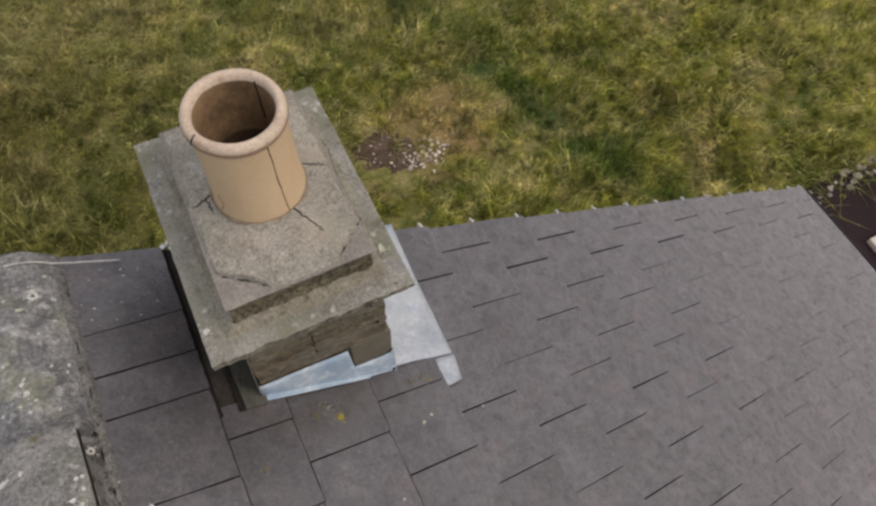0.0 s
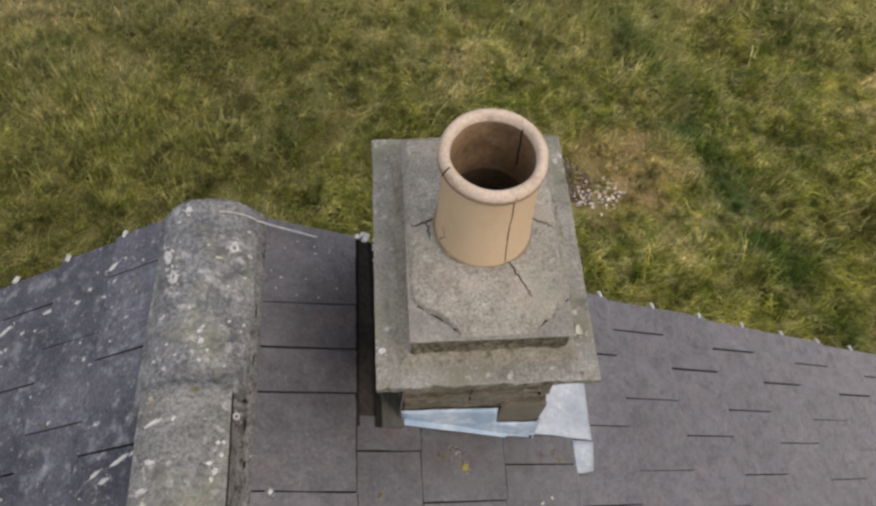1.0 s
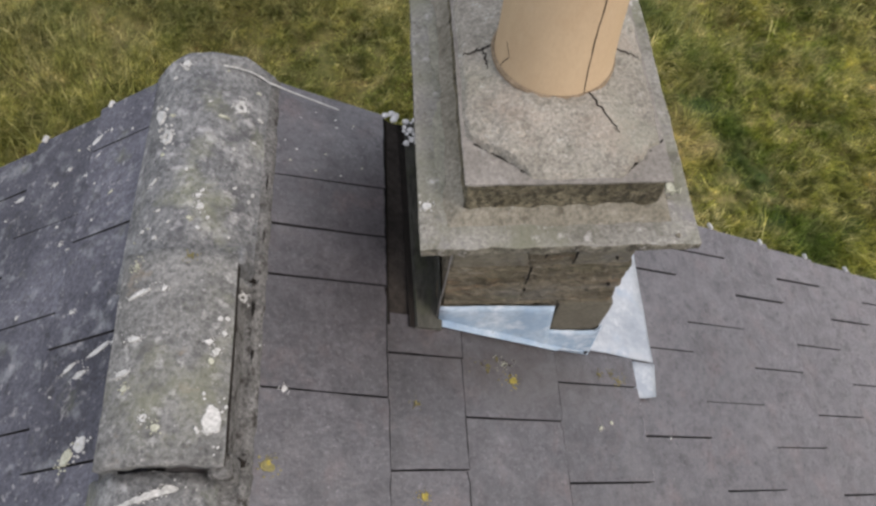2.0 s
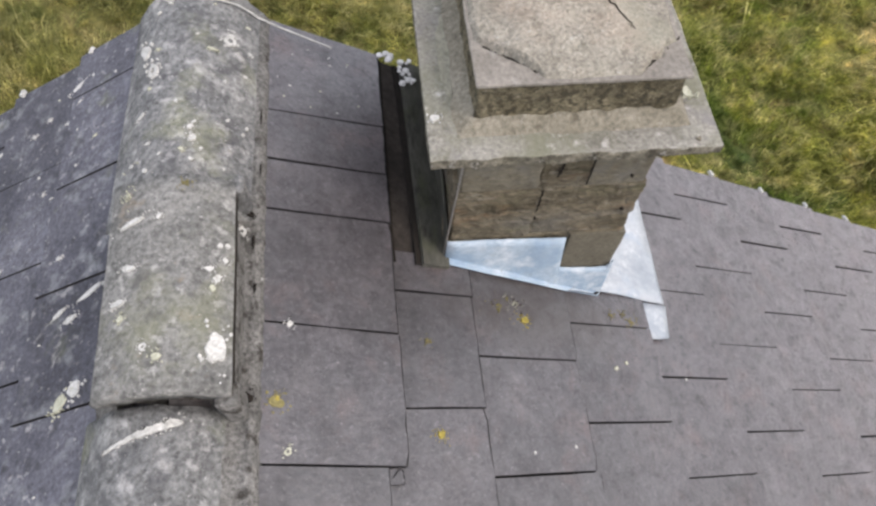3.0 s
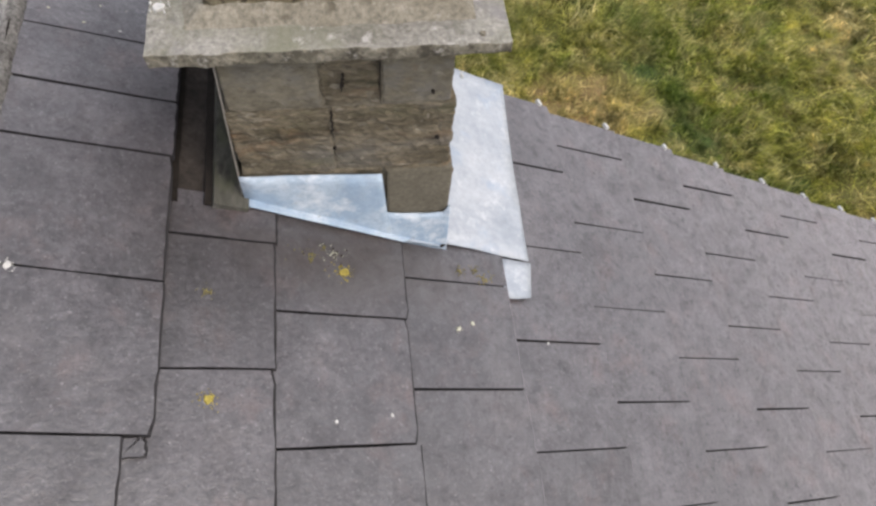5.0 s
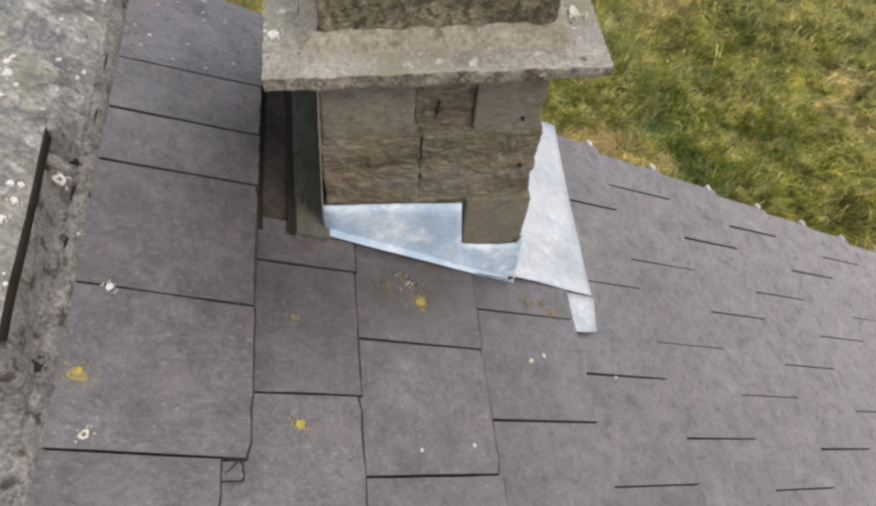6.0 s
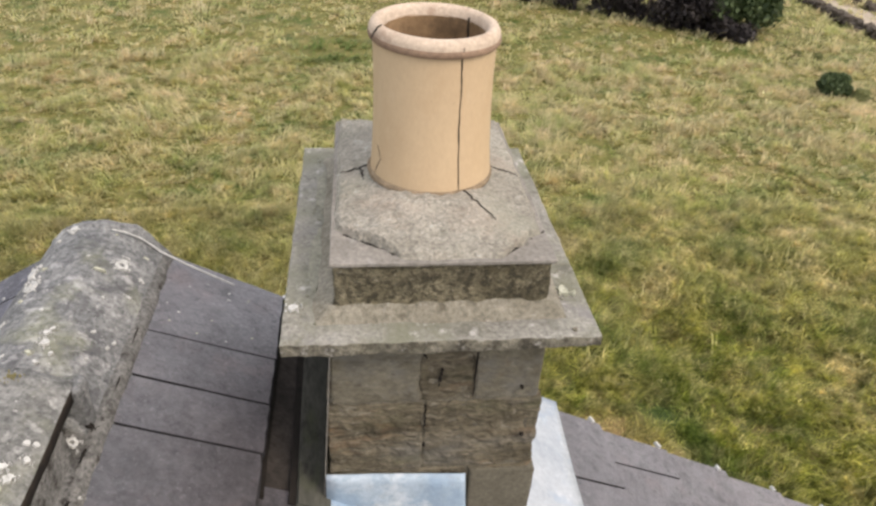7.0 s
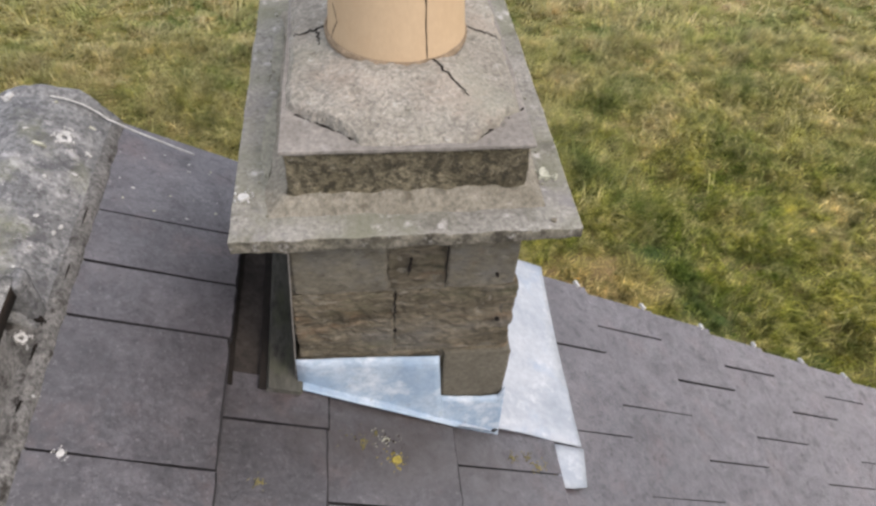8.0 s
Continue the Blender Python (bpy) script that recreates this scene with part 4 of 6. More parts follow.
# dark ribbon for the shade at the foot of each broken corner
for sx, (x_e, kx, ky, pw, ya, yb) in ((-1, (-0.213, 0.142, 0.118, 1.5, 0.205, 0.105)), (1, (0.219, 0.112, 0.108, 1.3, 0.192, 0.110))):
    pts, r6 = [], random.Random(3 + sx)
    for i in range(22):
        y = ya + (yb - ya) * i / 21
        x = x_e - sx * kx * max(0.02, 1 - max(0.0, (y - 0.083) / ky) ** pw)
        pts.append(Vector((x + r6.uniform(-0.002, 0.002), y - 0.003, 0.1205)))
    wd = [0.0034 + 0.008 * abs(noise.noise(Vector((i * 0.35, sx * 3, 1)))) for i in range(22)]
    cpart("crevice", ribbon(pts, wd, lambda p: UP, 0.0005), M_CRACK_SHADE, flaunch)

# the flashing: front apron against the stack, sheet over the slates, a loose tab
def sheet(points, thick, steps, amp, seed, plane):
    """A dressed metal sheet from a plan outline, subdivided and slightly dented."""
    bm = bmesh.new()
    f = bm.faces.new([bm.verts.new(p) for p in points])
    bmesh.ops.triangulate(bm, faces=[f])
    bmesh.ops.subdivide_edges(bm, edges=bm.edges[:], cuts=steps, use_grid_fill=True)
    bm.normal_update()
    n0 = plane.normalized()
    for v in bm.verts:
        v.co += n0 * (amp * (noise.noise(v.co * 9 + Vector((seed, 0, 0))) + 0.4 * noise.noise(v.co * 26)))
    ex = bmesh.ops.extrude_face_region(bm, geom=bm.faces[:])
    for g in ex["geom"]:
        if isinstance(g, bmesh.types.BMVert):
            g.co -= n0 * thick
    return bm


apron = [(-0.240, -0.449), (-0.12, -0.455), (0.0, -0.463), (0.080, -0.468), (0.088, -0.634), (0.13, -0.643), (0.19, -0.649), (0.234, -0.646), (0.250, -0.615),
         (0.252, -0.84), (0.10, -0.755), (-0.05, -0.672), (-0.243, -0.566)]
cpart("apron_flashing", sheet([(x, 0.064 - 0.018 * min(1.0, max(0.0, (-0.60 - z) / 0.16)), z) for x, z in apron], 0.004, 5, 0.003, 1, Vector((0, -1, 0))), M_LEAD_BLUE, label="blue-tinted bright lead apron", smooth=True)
NR = Vector((math.sin(TH), 0, math.cos(TH)))


def on_roof(x, y, h=0.014):
    return (x, y, roof_r(x) + h)


foot = [(-0.240, 0.070), (-0.236, 0.044), (-0.10, 0.040), (0.06, 0.036), (0.135, 0.034), (0.15, 0.044), (0.145, 0.070)]
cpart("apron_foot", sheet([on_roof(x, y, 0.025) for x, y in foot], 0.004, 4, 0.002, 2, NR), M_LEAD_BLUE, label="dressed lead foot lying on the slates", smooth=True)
side = [(0.140, 0.070), (0.142, 0.040), (0.236, 0.046), (0.243, 0.058), (0.33, 0.060), (0.43, 0.056), (0.510, 0.056), (0.515, 0.25), (0.524, 0.48), (0.542, 0.752), (0.40, 0.748), (0.235, 0.745), (0.235, 0.07)]
cpart("side_flashing", sheet([on_roof(x, y, 0.020) for x, y in side], 0.004, 6, 0.003, 3, NR), M_LEAD, label="white bright lead sheet beside the stack", smooth=True)
cpart("side_upstand", sheet([(0.258, 0.07, -0.84), (0.258, 0.745, -0.84), (0.255, 0.745, -0.72), (0.255, 0.07, -0.72)], 0.004, 4, 0.002, 4, Vector((1, 0, 0))), M_LEAD, smooth=True)
tab = [(0.424, 0.050), (0.410, -0.078), (0.455, -0.074), (0.497, -0.064), (0.517, 0.052)]
cpart("flashing_tab", sheet([on_roof(x, y, 0.015) for x, y in tab], 0.003, 3, 0.001, 5, NR), M_LEAD, label="narrow pale lead tab", smooth=True)
# folded edge at the front left corner
cpart("corner_fold", plate([(-0.250, 0.070, -0.570), (-0.2165, 0.070, -0.04), (-0.2145, 0.070, -0.04), (-0.2475, 0.070, -0.570)], 0.010, 1), M_SLATEPC, label="thin turned lead edge")

cpart("gutter_base", sheet([on_roof(x, y, -0.002) for x, y in ((-0.44, 0.030), (-0.20, 0.036), (-0.20, 0.735), (-0.44, 0.735))], 0.006, 3, 0.001, 9, NR), M_GRIME_SHADE, label="brown grimy gutter bed, darkened for its shade")
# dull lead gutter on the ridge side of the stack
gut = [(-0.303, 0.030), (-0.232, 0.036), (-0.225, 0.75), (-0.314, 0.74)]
cpart("side_gutter", sheet([on_roof(x, y, 0.026) for x, y in gut], 0.03, 4, 0.002, 6, NR), M_LEAD_DULL_SHADE, label="dull mossy lead gutter strip, darkened for its shade", smooth=False)
cpart("gutter_upstand", sheet([(-0.245, 0.08, -0.58), (-0.245, 0.745, -0.58), (-0.240, 0.745, -0.36), (-0.242, 0.08, -0.42)], 0.004, 3, 0.002, 7, Vector((-1, 0, 0))), M_LEAD_DULL_SHADE)
# dark ribbons laid for the shade in the slit and along the slate edge
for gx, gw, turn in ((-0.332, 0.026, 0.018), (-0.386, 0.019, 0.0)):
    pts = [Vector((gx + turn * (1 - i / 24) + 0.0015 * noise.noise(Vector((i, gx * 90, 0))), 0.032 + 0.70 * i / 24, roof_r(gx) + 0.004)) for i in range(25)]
    cpart("gutter_gap", ribbon(pts, [gw * (0.85 + 0.3 * noise.noise(Vector((i * 0.6, 2, gx)))) for i in range(25)], lambda p: NR, 0.001), M_CRACK_SHADE, label="dark strip for the shaded gap along the gutter")
# dark turned corners in the lead
for i, (m4, rx, ry) in enumerate(((Matrix.Translation((0.056, 0.0575, -0.650)) @ Matrix.Rotation(math.pi / 2, 4, "X") @ Matrix.Rotation(0.15, 4, "Z"), 0.0125, 0.005),
                                  (Matrix.Translation((0.243, 0.047, roof_r(0.243) + 0.028)) @ Matrix.Rotation(TH, 4, "Y") @ Matrix.Rotation(0.6, 4, "Z"), 0.012, 0.0045))):
    bmx = blob(10, rx * 0.5, ry * 0.5, 0.001, 60 + i)
    bmx.transform(m4 @ Matrix.Diagonal((2.0, 2.0, 1.0, 1.0)))
    cpart("turned_corner", bmx, M_CRACK_SHADE, label="small dark turned corner of the lead")
rc = random.Random(31)
for i in range(34):
    x, y = (rc.gauss(-0.352, 0.012), rc.gauss(0.738, 0.008)) if i % 2 else (rc.gauss(-0.300, 0.013), rc.gauss(0.690, 0.028))
    bmx = bmesh.new()
    bmesh.ops.create_icosphere(bmx, subdivisions=2, radius=rc.uniform(0.004, 0.011))
    for v in bmx.verts:
        v.co *= 1 + 0.7 * noise.noise(v.co * 70 + Vector((i * 5, 0, 0)))
        v.co.z *= 0.55
        v.co += Vector(on_roof(x, y, 0.030))
    cpart("mortar_crumb", bmx, M_CRUMB, label="pale crumbled mortar")

# ---- chimney pot ----
pot = new("chimney_pot")
pot.location = (POT[0], POT[1], 0.132)
tagged(pot, "cracked buff clay chimney pot with a rolled rim, bedded in mortar", "chimney pot")


def pot_part(name, bm, mat, parent, label="", smooth=False):
    """A part of the pot; the hand-thrown pot leans to the gable, and its mouth dips back a little."""
    for v in bm.verts:
        y, z = v.co.y, v.co.z
        v.co.y += 0.064 * z
        v.co.z += (0.027 * y - 0.010 * v.co.x) * max(0.0, min(1.0, z / 0.32))
        v.co.x -= 0.006 * z
    return part(name, bm, mat, parent, label, smooth)


body = pot_part("pot_body", revolve([(0.1345, 0.0), (0.1335, 0.02), (0.1305, 0.05), (0.1275, 0.09), (0.1255, 0.14), (0.1243, 0.19), (0.1243, 0.24), (0.1255, 0.285), (0.1265, 0.315)], 96, 0.006), M_POT, pot, smooth=True)
rim = pot_part("rolled_rim", revolve([(0.1245, 0.307), (0.1285, 0.306), (0.1322, 0.310), (0.1336, 0.319), (0.1325, 0.329), (0.1275, 0.337), (0.120, 0.3405), (0.1135, 0.3395), (0.1070, 0.333), (0.1045, 0.318)], 96, 0.012), M_RIM, pot, "weathered brown rolled rim", True)
pot_part("rim_band", revolve([(0.1318, 0.3075), (0.1338, 0.3095), (0.1349, 0.314), (0.1349, 0.3185), (0.1334, 0.3215)], 96, 0.012), M_RIMBAND, pot, "dark brown band under the rim", True)
pot_part("mortar_seam", revolve([(0.1325, 0.018), (0.1375, 0.022), (0.1380, 0.028), (0.1325, 0.034)], 96, 0.03), M_SEAM, pot, "thin brown mortar line round the foot", True)
flue = pot_part("flue_lining", revolve([(0.1047, 0.320), (0.1055, 0.22), (0.106, 0.135)], 72, 0.004), M_FLUE, pot, "soot-browned inside of the pot", True)
pot_part("smoked_lining", revolve([(0.1062, 0.138), (0.106, 0.08), (0.106, 0.015)], 72, 0.004), M_LINING_DARK, pot, "darker brown lower lining", True)
pot_part("flue_throat", revolve([(0.1065, 0.018), (0.105, -0.20), (0.100, -0.55), (0.001, -0.56)], 48), M_SOOT, pot, "black sooty flue")


def pot_r(z):
    return 0.1243 + 0.0102 * max(0.0, 1 - z / 0.19) ** 2 + 0.0022 * max(0.0, (z - 0.24) / 0.075) + (0.0065 if z > 0.312 else 0)


def pot_crack(a0, a1, z0, z1, w, seed, n=26):
    r = random.Random(seed)
    pts, ang = [], 0.0
    for i in range(n):
        f = i / (n - 1)
        ang = 0.75 * ang + r.uniform(-0.008, 0.008)
        a, z = a0 + (a1 - a0) * f + ang, z0 + (z1 - z0) * f
        pts.append(Vector((pot_r(z) * math.cos(a), pot_r(z) * math.sin(a), z)))
    pot_part("crack", ribbon(pts, [w * r.uniform(0.35, 1.2) for _ in pts], lambda p: Vector((p.x, p.y, 0)).normalized(), 0.0012), M_CRACK_SHADE, body)


A0 = math.atan2(0.283 - POT[1], 0.047 - POT[0])
pot_crack(A0, A0 - 0.02, 0.014, 0.328, 0.0026, 11)
pot_crack(-2.85, -2.62, 0.02, 0.075, 0.003, 12, 10)
pot_crack(-2.62, -2.75, 0.075, 0.10, 0.0025, 13, 6)
# the crack where it runs over the inside of the rim, at the back
pts = [Vector((0.1035 * math.cos(0.72 + 0.01 * math.sin(i * 2.1)), 0.1035 * math.sin(0.72 + 0.01 * math.sin(i * 2.1)), 0.326 - 0.022 * i)) for i in range(7)]
pot_part("crack", ribbon(pts, [0.003] * 7, lambda p: Vector((-p.x, -p.y, 0)).normalized(), 0.001), M_CRACK_SHADE, flue)
pts = [Vector((-0.108 - 0.004 * i, -0.048 - 0.0018 * i, 0.3415 - 0.0022 * i * i * 0.35)) for i in range(6)]
pot_part("crack", ribbon(pts, [0.0022] * 6, lambda p: UP, 0.0012), M_CRACK_SHADE, rim)

# ---- ridge ----


def ridge_tile(y0, y1, cx, hw, top, drop, seed, name="ridge_tile", tilt=0.0, power=2.1, thick=0.020, mat=None, inset=0.016):
    """A thick half-round ridge tile from y0 to y1."""
    bm = bmesh.new()
    ns, nl = 22, max(6, int((y1 - y0) / 0.03))
    rows = []
    for j in range(nl + 1):
        f = j / nl
        y = y0 + (y1 - y0) * f
        row_o, row_i = [], []
        for i in range(ns + 1):
            u = -1 + 2 * i / ns
            wob = 0.004 * noise.noise(Vector((u * 3, y * 9, seed))) + 0.0025 * noise.noise(Vector((u * 9, y * 30, seed)))
            x = cx + hw * u + tilt * (f - 0.5)
            z = top - drop * abs(u) ** power + wob
            yy = y + (0.006 * noise.noise(Vector((u * 4, j, seed))) if j in (0, nl) else 0)
            row_o.append(bm.verts.new((x, yy, z)))
            row_i.append(bm.verts.new((cx + (hw - inset) * u + tilt * (f - 0.5), yy, z - thick)))
        rows.append((row_o, row_i))
    for (o0, i0), (o1, i1) in zip(rows, rows[1:]):
        for i in range(ns):
            bm.faces.new((o0[i], o0[i + 1], o1[i + 1], o1[i]))
            bm.faces.new((i0[i], i0[i + 1], i1[i + 1], i1[i]))
        # side faces coloured dark for the shaded gap under the tile edge
        for k in (0, ns):
            bm.faces.new((o0[k], o1[k], i1[k], i0[k])).material_index = 1
            bm.edges.get((o0[k], o1[k])).smooth = False
    for o, inn in (rows[0], rows[-1]):
        for i in range(ns):
            bm.faces.new((o[i], o[i + 1], inn[i + 1], inn[i]))
    return link(name, bm, [mat or M_RIDGE, M_GAP_SHADE_DIRT], roof, smooth=True)


RIDGE = [(0.05, 0.735, -0.866, 0.168, -0.170, 0.108, 0.01), (-0.395, 0.082, -0.842, 0.128, -0.108, 0.042, -0.012), (-0.98, -0.395, -0.872, 0.162, -0.178, 0.125, 0.0)]
y = -0.98
k = 0
while y > REAR + 0.3:
    RIDGE.append((y - 0.52, y + 0.01, -0.870 + 0.008 * math.sin(k * 2.2), 0.160, -0.172 - 0.006 * (k % 2), 0.125, 0.01 * math.cos(k)))
    y -= 0.52
    k += 1
for i, (y0, y1, cx, hw, top, drop, tl) in enumerate(RIDGE):
    ridge_tile(y0, y1, cx, hw, top, drop, i * 3.7, tilt=tl, power=2.4 if i == 1 else 2.1, thick=0.033 if i == 1 else 0.024, mat=M_RIDGE_PALE if i == 1 else M_RIDGE, inset=0.002 if i == 1 else 0.016)


# the bed of mortar that lifts the middle tile
link("ridge_bedding", rough_box(-0.955, -0.717, -0.375, -0.008, -0.34, -0.183, 0.02, 0.005, 0.006, 14.0, 5.0), M_BED, roof, "thick rough mortar bed under the raised ridge tile", True)

link("ridge_bedding", rough_box(-0.765, -0.706, 0.062, 0.105, -0.31, -0.152, 0.012, 0.006, 0.008, 22.0, 2.0), M_RIDGE, roof, "mortar pointing where two ridge tiles meet", True)
link("ridge_bedding", rough_box(-0.745, -0.700, -0.412, -0.362, -0.31, -0.158, 0.012, 0.007, 0.010, 26.0, 4.0), M_BED, roof, "broken mossy mortar at the tile's corner", True)


def bedding(x0, x1, seed):
    """Rough mortar under the edge of the ridge tiles."""
    bm = bmesh.new()
    n = 330
    rows = []
    for i in range(n + 1):
        yy = VERGE - 0.02 + (REAR - VERGE + 0.04) * i / n
        row = []
        for j in range(9):
            f = j / 8
            x = x0 + (x1 - x0) * f + 0.007 * noise.noise(Vector((yy * 14, f * 2, seed))) * (1 if f < 0.9 else 0.2)
            base = min(roof_r(x), roof_l(x))
            h = 0.018 + 0.034 * (f ** 0.8) + 0.012 * noise.noise(Vector((x * 40, yy * 22, seed)))
            row.append(bm.verts.new((x, yy, base + (h if j else -0.01))))
        rows.append(row)
    for a, b in zip(rows, rows[1:]):
        for j in range(8):
            bm.faces.new((a[j], a[j + 1], b[j + 1], b[j]))
    link("ridge_bedding", bm, M_BED, roof, "crumbling mortar bedding of the ridge", True)


# on the ridge's sunny side: a raised pale lip next to the slates, a worn hollow behind it
LIP = [(-0.679, -0.01), (-0.681, 0.026), (-0.686, 0.036), (-0.696, 0.039), (-0.704, 0.034), (-0.709, 0.029), (-0.722, 0.025), (-0.734, 0.025), (-0.752, 0.024), (-0.80, 0.01)]
bm = bmesh.new()
rows = []
for i in range(421):
    yy = VERGE - 0.02 + (REAR - VERGE + 0.04) * i / 420 if i > 200 else VERGE - 0.02 - 1.7 * i / 200
    if i > 200:
        yy = VERGE - 1.72 + (REAR - VERGE + 1.74) * (i - 200) / 220
    row = []
    for j, (x, h) in enumerate(LIP):
        rg = 0.004 * noise.noise(Vector((yy * 22, 1.5, 3))) + 0.002 * noise.noise(Vector((yy * 60, j * 0.3, 3)))
        up = h + 0.004 * noise.noise(Vector((x * 60, yy * 30, 3))) + 0.0025 * noise.noise(Vector((x * 130, yy * 90, 5)))
        row.append(bm.verts.new((x + (rg if j < 9 else 0), yy, roof_r(x) + (up if j else h))))
    rows.append(row)
for a, b in zip(rows, rows[1:]):
    for j in range(len(LIP) - 1):
        bm.faces.new((a[j], a[j + 1], b[j + 1], b[j]))
link("ridge_bedding", bm, M_BED, roof, "crumbling mortar lip and bedding of the ridge", True)
# pits in the bedding
for i, (x, y, rx, ry) in enumerate(((-0.733, 0.112, 0.017, 0.012), (-0.708, 0.068, 0.012, 0.009), (-0.711, -0.092, 0.010, 0.012), (-0.709, -0.15, 0.0025, 0.045), (-0.70, -0.005, 0.004, 0.02), (-0.735, -0.18, 0.008, 0.014), (-0.695, -0.12, 0.004, 0.016), (-0.69, 0.20, 0.003, 0.02), (-0.692, 0.36, 0.003, 0.026), (-0.70, -0.37, 0.012, 0.014))):
    bmx = blob(14, rx, ry, 0.0008, 900 + i)
    bmx.transform(Matrix.Translation((x, y, roof_r(x) + (0.026 if x < -0.708 else 0.041))) @ Matrix.Rotation(TH, 4, "Y"))
    link("mortar_pit", bmx, M_CRACK_SHADE, roof)
bedding(-1.012, -0.93, 8)

# mortar end of the ridge at the gable
bm = bmesh.new()
bmesh.ops.create_uvsphere(bm, u_segments=40, v_segments=24, radius=1)
for v in bm.verts:
    n = 1 + 0.06 * noise.noise(v.co * 3) + 0.03 * noise.noise(v.co * 9)
    v.co = Vector((-0.853 + v.co.x * 0.148 * n, 0.715 + v.co.y * 0.045 * n, -0.268 + v.co.z * 0.104 * n))
link("ridge_end_mortar", bm, M_RIDGE, roof, "rounded mortar end of the ridge", True)


# ---- marks on the roof ----
def slate_top(x, side):
    """Height of the slates' upper faces over the roof plane at x."""
    tails = TAILS_R if side > 0 else TAILS_L
    c = next(i for i, q in enumerate(tails) if (q - x) * side >= 0)
    gauge = abs(tails[c] - (tails[c - 1] if c else RX)) / math.cos(TH)
    lift = ((0.027, 0.014, 0.013)[c] if c < 3 else 0.016) if side > 0 else (0.010 if c else 0.018)
    return lift - (0.022 if side > 0 and c > 2 else 0.014) / gauge * abs(tails[c] - x) / math.cos(TH)


def mark(kind, x, y, rx, ry, turn, mat, seed, ring=False, label="", lift=0.0):
    bmx = blob(18, rx, ry, 0.0010, seed, ring)
    if kind == "cap":
        z = cap_z(x, y) + 0.004 + lift
        tilt = -math.atan((cap_z(x + 0.004, y) - cap_z(x - 0.004, y)) / 0.008)
    elif kind == "r":
        z, tilt = roof_r(x) + (slate_top(x, 1) + 0.003 if x > -0.68 else 0.035) + lift, TH
    else:
        z, tilt = roof_l(x) + slate_top(x, -1) + 0.003 + lift, -TH_L
    m4 = Matrix.Translation((x, y, z)) @ Matrix.Rotation(tilt, 4, "Y") @ Matrix.Rotation(radians(turn), 4, "Z")
    bmx.transform(m4)
    link("lichen_patch", bmx, mat, roof, label)


